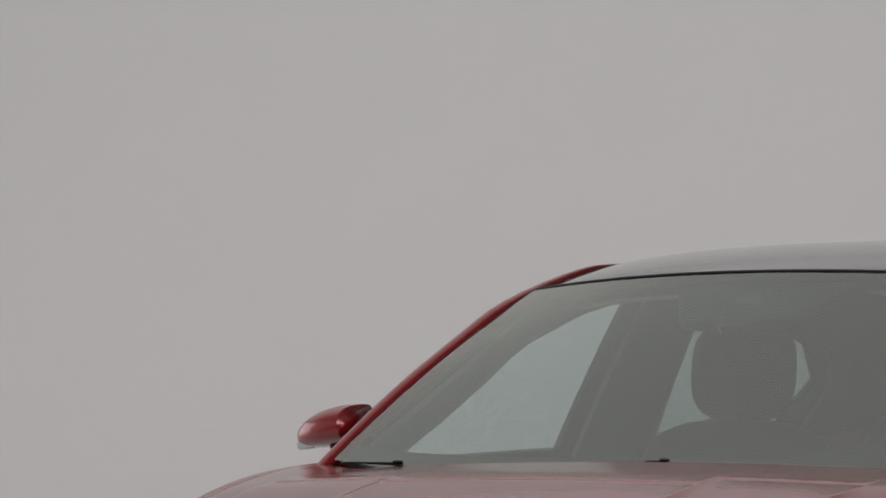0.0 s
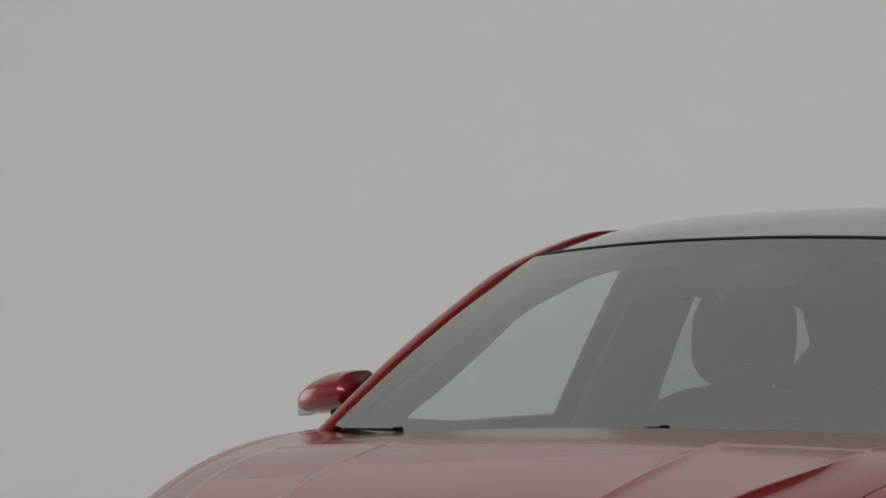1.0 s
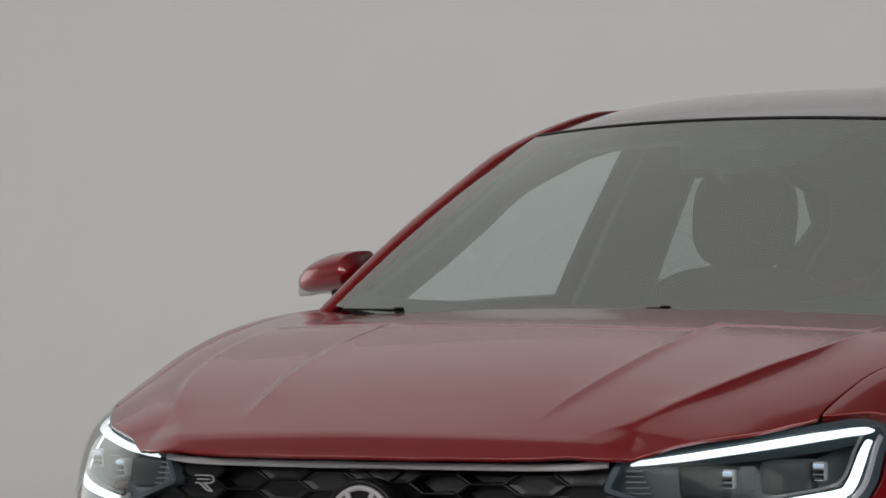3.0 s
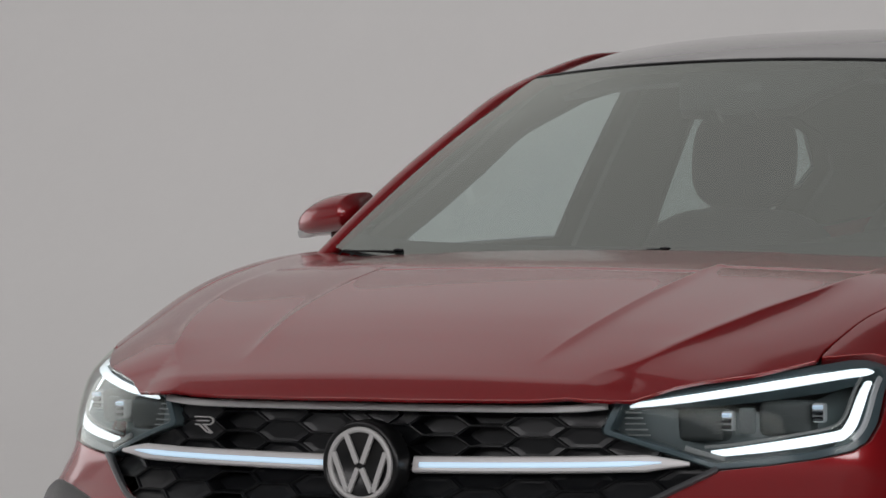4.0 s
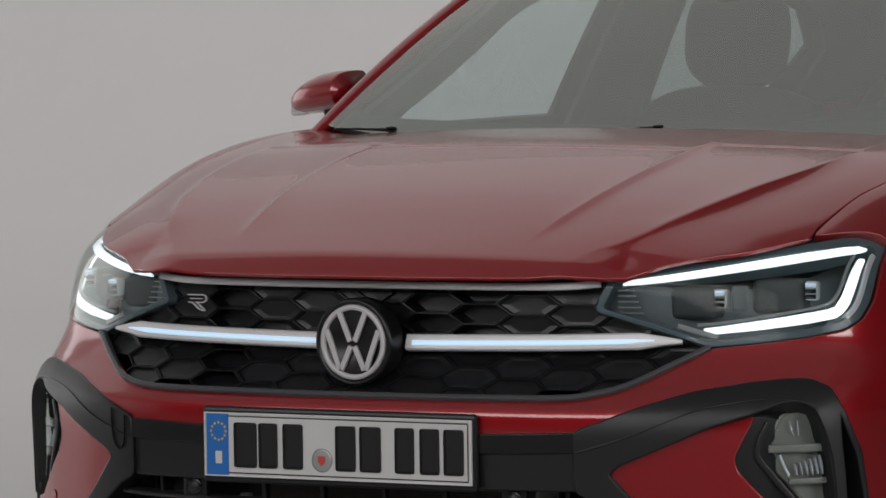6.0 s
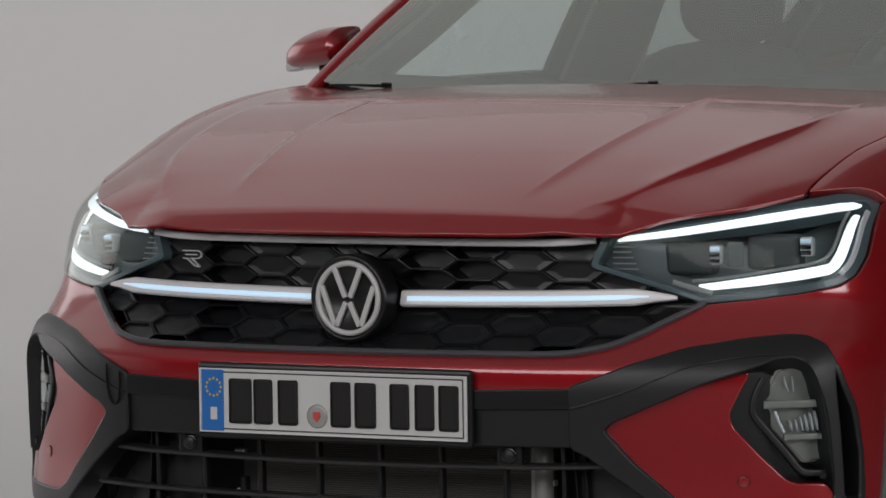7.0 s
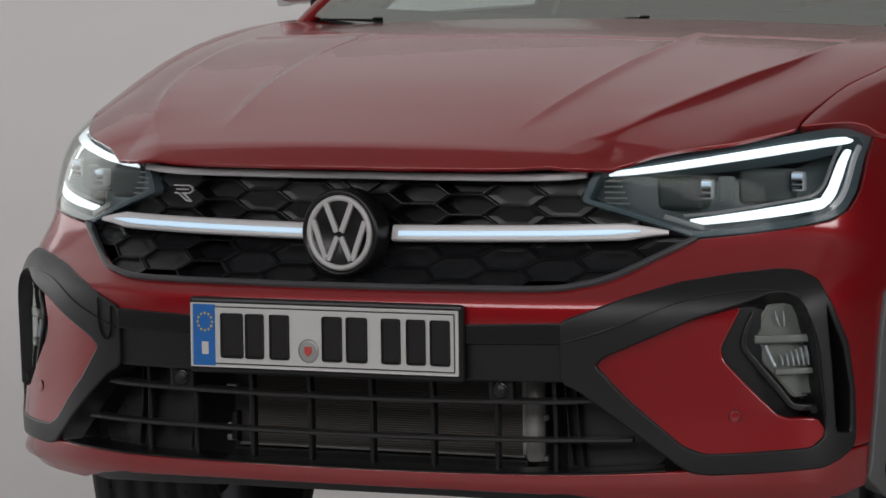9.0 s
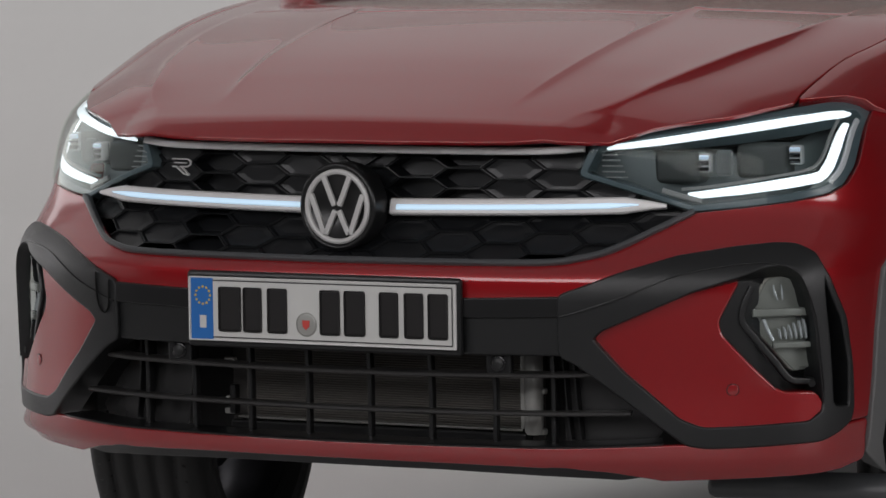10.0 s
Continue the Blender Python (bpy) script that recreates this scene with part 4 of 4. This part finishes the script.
# cabin
dash = bmesh.new()
rows = [[dash.verts.new((x, y + .06 * (x / .66) ** 2, z + (.035 * math.exp(-((x - .36) / .17) ** 2) if 1.15 < y < 1.4 else 0))) for x in np.linspace(-.66, .66, 23)]
        for y, z in ((.90, 1.02), (1.0, 1.045), (1.12, 1.062), (1.25, 1.068), (1.36, 1.055), (1.42, 1.00), (1.44, .85), (1.40, .65))]
for p, q in zip(rows, rows[1:]):
    for k in range(22):
        dash.faces.new((p[k], p[k + 1], q[k + 1], q[k]))
bmesh.ops.solidify(dash, geom=dash.faces[:], thickness=.02)
bmesh.ops.recalc_face_normals(dash, faces=dash.faces[:])
part("dashboard", dash, DASH, car, "dark soft dashboard")


def pad(size, m, power=0.55, seg=20):
    """A cushion: a ball pressed towards a box."""
    bm = bmesh.new()
    bmesh.ops.create_uvsphere(bm, u_segments=seg * 2, v_segments=seg, radius=1)
    for v in bm.verts:
        v.co = [math.copysign(abs(c) ** power, c) * s / 2 for c, s in zip(v.co, size)]
    bmesh.ops.transform(bm, matrix=m, verts=bm.verts[:])
    return bm


def seat(x):
    base = part("front_seat", pad((.50, .52, .20), pose(x, 1.80, .62, 8, 0, 0)), TRIM_CLOTH, car, "dark cloth front seat with headrest")
    part("backrest", pad((.47, .14, .58), pose(x, 2.04, .84, -12, 0, 0)), TRIM_CLOTH, base)
    part("headrest", pad((.225, .10, .21), pose(x, 2.11, 1.225, -8, 0, 0), .68), TRIM_CLOTH, base)
    for d in (-.06, .06):
        box("headrest_post", (.012, .012, .12), pose(x + d, 2.11, 1.10, -10, 0, 0), CHROME, base, bevel=.004)


seat(-.39), seat(.39)
bench = part("rear_seat", pad((1.20, .50, .22), pose(0, 2.75, .60)), TRIM_CLOTH, car, "dark cloth rear bench")
part("backrest", pad((1.22, .16, .62), pose(0, 3.02, .90, -18, 0, 0)), TRIM_CLOTH, bench)
for x in (-.37, 0, .37):
    part("headrest", pad((.25, .09, .16), pose(x, 3.10, 1.22, -12, 0, 0)), TRIM_CLOTH, bench)
wheel_rim = turned([(0.017 * math.cos(t), .175 + .014 * math.sin(t)) for t in np.linspace(0, 2 * math.pi, 13)], 40, "Y")
bmesh.ops.transform(wheel_rim, matrix=pose(.36, 1.50, 1.00, -22, 0, 0), verts=wheel_rim.verts[:])
steer = part("steering_wheel", wheel_rim, DASH, car, "dark steering wheel")
box("steering_boss", (.13, .05, .11), pose(.36, 1.49, .995, -22, 0, 0), DASH, steer, bevel=.02)
box("steering_spoke", (.32, .025, .035), pose(.36, 1.50, 1.00, -22, 0, 0), DASH, steer, bevel=.008)
# mirror and sensor housing behind the glass
holder = panel("sensor_housing", [(-.200, .985), (-.190, .93), (-.127, .772), (-.118, .765), (-.032, .757), (-.010, .732), (.038, .731), (.056, .762), (.139, .777), (.169, .848), (.218, .943), (.24, .985)], windscreen,
               RUBBER_SEAL, car, "dark sensor housing behind the windscreen", off=-.016, thick=.02, grid=(.05, .05), corner=.008, facing_out=(0, -.5, 1))
panel("sensor_window", [(-.022, .859), (-.027, .886), (-.002, .912), (.025, .911), (.042, .857)], windscreen, LINING, holder, off=-.014, thick=.002, grid=(.05, .05), corner=.004, edge=.001, facing_out=(0, -.5, 1))
part("inner_mirror", pad((.20, .03, .05), pose(-.04, 1.47, 1.352, 8, 0, -12), .4), DASH, holder)

# body sides and tail
AXLES = (.775, 3.34)


def s_at(y):
    return float(np.interp(y, PLAN[:-100, 1], ALONG[:-100]))


def arch(y, r, a0=-8, a1=188, n=17, zc=.33):
    return [(s_at(y) + r * math.cos(math.radians(a)), zc + r * math.sin(math.radians(a))) for a in np.linspace(a0, a1, n)]


def body_side(sign):
    ways = (sign, 0, 0)
    f, r = s_at(AXLES[0]), s_at(AXLES[1])
    wing = [(1.054, .872), (1.070, .82), (1.049, .74), (1.022, .644)] + arch(AXLES[0], .44, 140, 10, 14) + [(f + .60, .40), (f + .60, .92), (f + .2, .885), (1.10, .885)]
    panel("wing_side", sided(wing, sign), nose, RED, car, thick=.02, grid=(.05, .04), corner=.003, facing_out=ways)
    panel("door_front", sided([(f + .604, .40), (f + .604, .92), (f + .63, .985), (f + 1.38, 1.0), (f + 1.38, .40)], sign), nose, RED, car, thick=.02, grid=(.1, .04), corner=.012, facing_out=ways, label="red front door")
    panel("door_rear", sided([(f + 1.386, .40), (f + 1.386, 1.0), (r - .05, 1.02), (r - .12, .80), (r - .30, .62), (r - .44, .40)], sign), nose, RED, car, thick=.02, grid=(.1, .04), corner=.012, facing_out=ways, label="red rear door")
    rear = [(r - .44, .36)] + [(s, z) for s, z in arch(AXLES[1], .44, 170, 4, 14)] + [(r + .47, .36), (r + .62, .42), (r + .62, .99), (r + .3, 1.02), (r - .045, 1.02), (r - .115, .80), (r - .295, .62)]
    panel("rear_wing", sided(rear, sign), nose, RED, car, thick=.02, grid=(.06, .04), corner=.003, facing_out=ways)
    for y in AXLES:
        ring_out = arch(y, .46, -6, 186, 25)
        if y < 1:
            ring_out = arch(y, .46, -6, 120, 17) + [(1.10, .74), (1.040, .70), (1.016, .640), (.996, .544), (.977, .415), (.975, .36), (.968, .345)]
        ring_in = arch(y, .372, -6, 184, 25)
        panel("arch_cladding", sided(ring_out + [(s, z) for s, z in reversed(ring_in)], sign), nose, CLADDING, car, "grained grey plastic wheel arch cladding", off=.008, thick=.04, grid=(.04, .04), edge=.004, corner=0,
              facing_out=ways)
        liner = turned([(-.30, .385), (0.0, .385)], 40)
        bmesh.ops.delete(liner, geom=[v for v in liner.verts if v.co.z < -.02], context="VERTS")
        for v in liner.verts:
            v.co.x *= sign
        bmesh.ops.transform(liner, matrix=Matrix.Translation((sign * .845, y, .33)), verts=liner.verts[:])
        part("arch_liner", liner, DARK, car)
    panel("sill", sided([(f + .45, .395), (r - .45, .395), (r - .45, .25), (f + .45, .25)], sign), nose, PLASTIC, car, off=.004, thick=.05, grid=(.1, .04), corner=.02, facing_out=ways, label="grey plastic sill")
    panel("rear_quarter", sided([(r + .624, .42), (r + .624, 1.0), (ALONG[-1], 1.0), (ALONG[-1], .36), (r + .8, .30)], sign), nose, RED, car, thick=.02, grid=(.05, .05), corner=0, facing_out=(sign * .3, 1, 0))
    rows = []
    bm = bmesh.new()
    for y in np.linspace(.98, 3.66, 28):
        top, pull = BELT(y), .10 * step(3.2, 3.9, y) + .03 * (1 - step(.95, 1.35, y))
        rows.append([bm.verts.new((sign * (x - pull), y, z)) for x, z in ((.806, .90), (.812, .935), (.820, .5 * (top + .93)), (.818, top - .014), (.808, top + .003), (.770, top + .004))])
    for p, q in zip(rows, rows[1:]):
        for k in range(5):
            bm.faces.new((p[k], p[k + 1], q[k + 1], q[k]))
    bmesh.ops.solidify(bm, geom=bm.faces[:], thickness=.012)
    bmesh.ops.recalc_face_normals(bm, faces=bm.faces[:])
    part("shoulder", bm, RED, car, "red shoulder below the side windows")
    bm = bmesh.new()
    edge = [(.56 * (1 + .05 * k), y - .06, z - .03) for k, (y, z) in enumerate(((3.32, 1.40), (3.62, 1.28), (3.92, 1.12), (4.12, 1.00), (4.16, .98)))]
    near = [side(3.28, .99), side(3.50, .90), side(3.60, .40), side(3.62, .02), Vector((.76, 3.64, .95))]
    pairs = [[bm.verts.new((sign * p[0], p[1], p[2])) for p in (a, b)] for a, b in zip(edge, near)]
    for p, q in zip(pairs, pairs[1:]):
        bm.faces.new((p[0], p[1], q[1], q[0]))
    bmesh.ops.solidify(bm, geom=bm.faces[:], thickness=.015)
    bmesh.ops.recalc_face_normals(bm, faces=bm.faces[:])
    part("rear_pillar", bm, RED, car, "red rear pillar beside the tailgate")


both(body_side)
tail = bmesh.new()
for x in np.linspace(-.56, .56, 9):
    for k, (y, z) in enumerate(((3.32, 1.40), (3.62, 1.28), (3.92, 1.12), (4.12, 1.00), (4.16, .98))):
        tail.verts.new((x * (1 + .2 * k / 4), y - .06 * (x / .56) ** 2, z - .03 * (x / .56) ** 2))
tail.verts.ensure_lookup_table()
for i in range(8):
    for k in range(4):
        tail.faces.new([tail.verts[j] for j in (i * 5 + k, (i + 1) * 5 + k, (i + 1) * 5 + k + 1, i * 5 + k + 1)])
bmesh.ops.solidify(tail, geom=tail.faces[:], thickness=.02)
bmesh.ops.recalc_face_normals(tail, faces=tail.faces[:])
part("tailgate", tail, ROOF_PAINT, car, "dark tailgate")
box("floor_pan", (1.36, 2.5, .04), pose(0, 2.55, .24), DARK, car, bevel=.01)
box("engine_block", (.9, .5, .40), pose(0, .75, .60), DARK, car, bevel=.05)
box("air_deflector", (.34, .035, .050), pose(.66, .40, .268, -20, 0, 8), FRAME_GREY, car, "grey plastic air deflector before the wheel", bevel=.016, smooth=True)


# wheels
def car_wheel():
    hub = part("wheel", turned([(-.02, .0001), (-.02, .135), (-.005, .14), (.005, .14), (.02, .07), (.06, .06), (.06, .0001)], 36), ALLOY, car, "dark alloy wheel with grooved tyre")
    prof = [(-.085, .222), (-.097, .236), (-.1045, .246), (-.105, .250), (-.102, .252), (-.1065, .270), (-.107, .283), (-.1035, .285), (-.102, .300), (-.094, .316), (-.084, .325)]
    for g in (-.055, -.019, .019, .055):
        prof += [(g - .007, .3285), (g - .005, .3205), (g + .005, .3205), (g + .007, .3285)]
    prof += [(.084, .325), (.094, .316), (.102, .300), (.1035, .285), (.107, .283), (.1065, .270), (.102, .252), (.105, .250), (.1045, .246), (.097, .236), (.085, .222)]
    prof = [(a * 1.07, r) for a, r in prof]
    cuts = turned(prof, 96)
    for side_x in (-.074, .074):
        for k in range(64):
            block(cuts, (.024, .004, .006), pose(0, 0, 0, 360 * k / 64, 0, 0) @ pose(side_x, 0, .3235, 0, 0, 18 if side_x > 0 else -18), 0)
    part("tyre", cuts, RUBBER, hub, "black tyre with four grooves")
    part("rim", turned([(-.088, .228), (-.084, .216), (-.06, .205), (.05, .200), (.080, .214), (.088, .228), (.084, .222), (.05, .210), (-.06, .214)], 64), ALLOY, hub)
    for k in range(5):
        for d in (-9, 9):
            bm = bmesh.new()
            block(bm, (.030, .024, .165), pose(0, 0, 0, 72 * k + d, 0, 0) @ pose(.052, 0, .128, 0, 8, 0), .005)
            part("spoke", bm, ALLOY, hub, smooth=False)
    return hub


master = car_wheel()
first = True
for y in AXLES:
    for sign in (1, -1):
        m = pose(sign * .778, y, .329, 0, 0, (11 if y < 1 else 0) + (0 if sign > 0 else 180))
        if first:
            master.matrix_basis, first = m, False
        else:
            copy_thing(master, m)
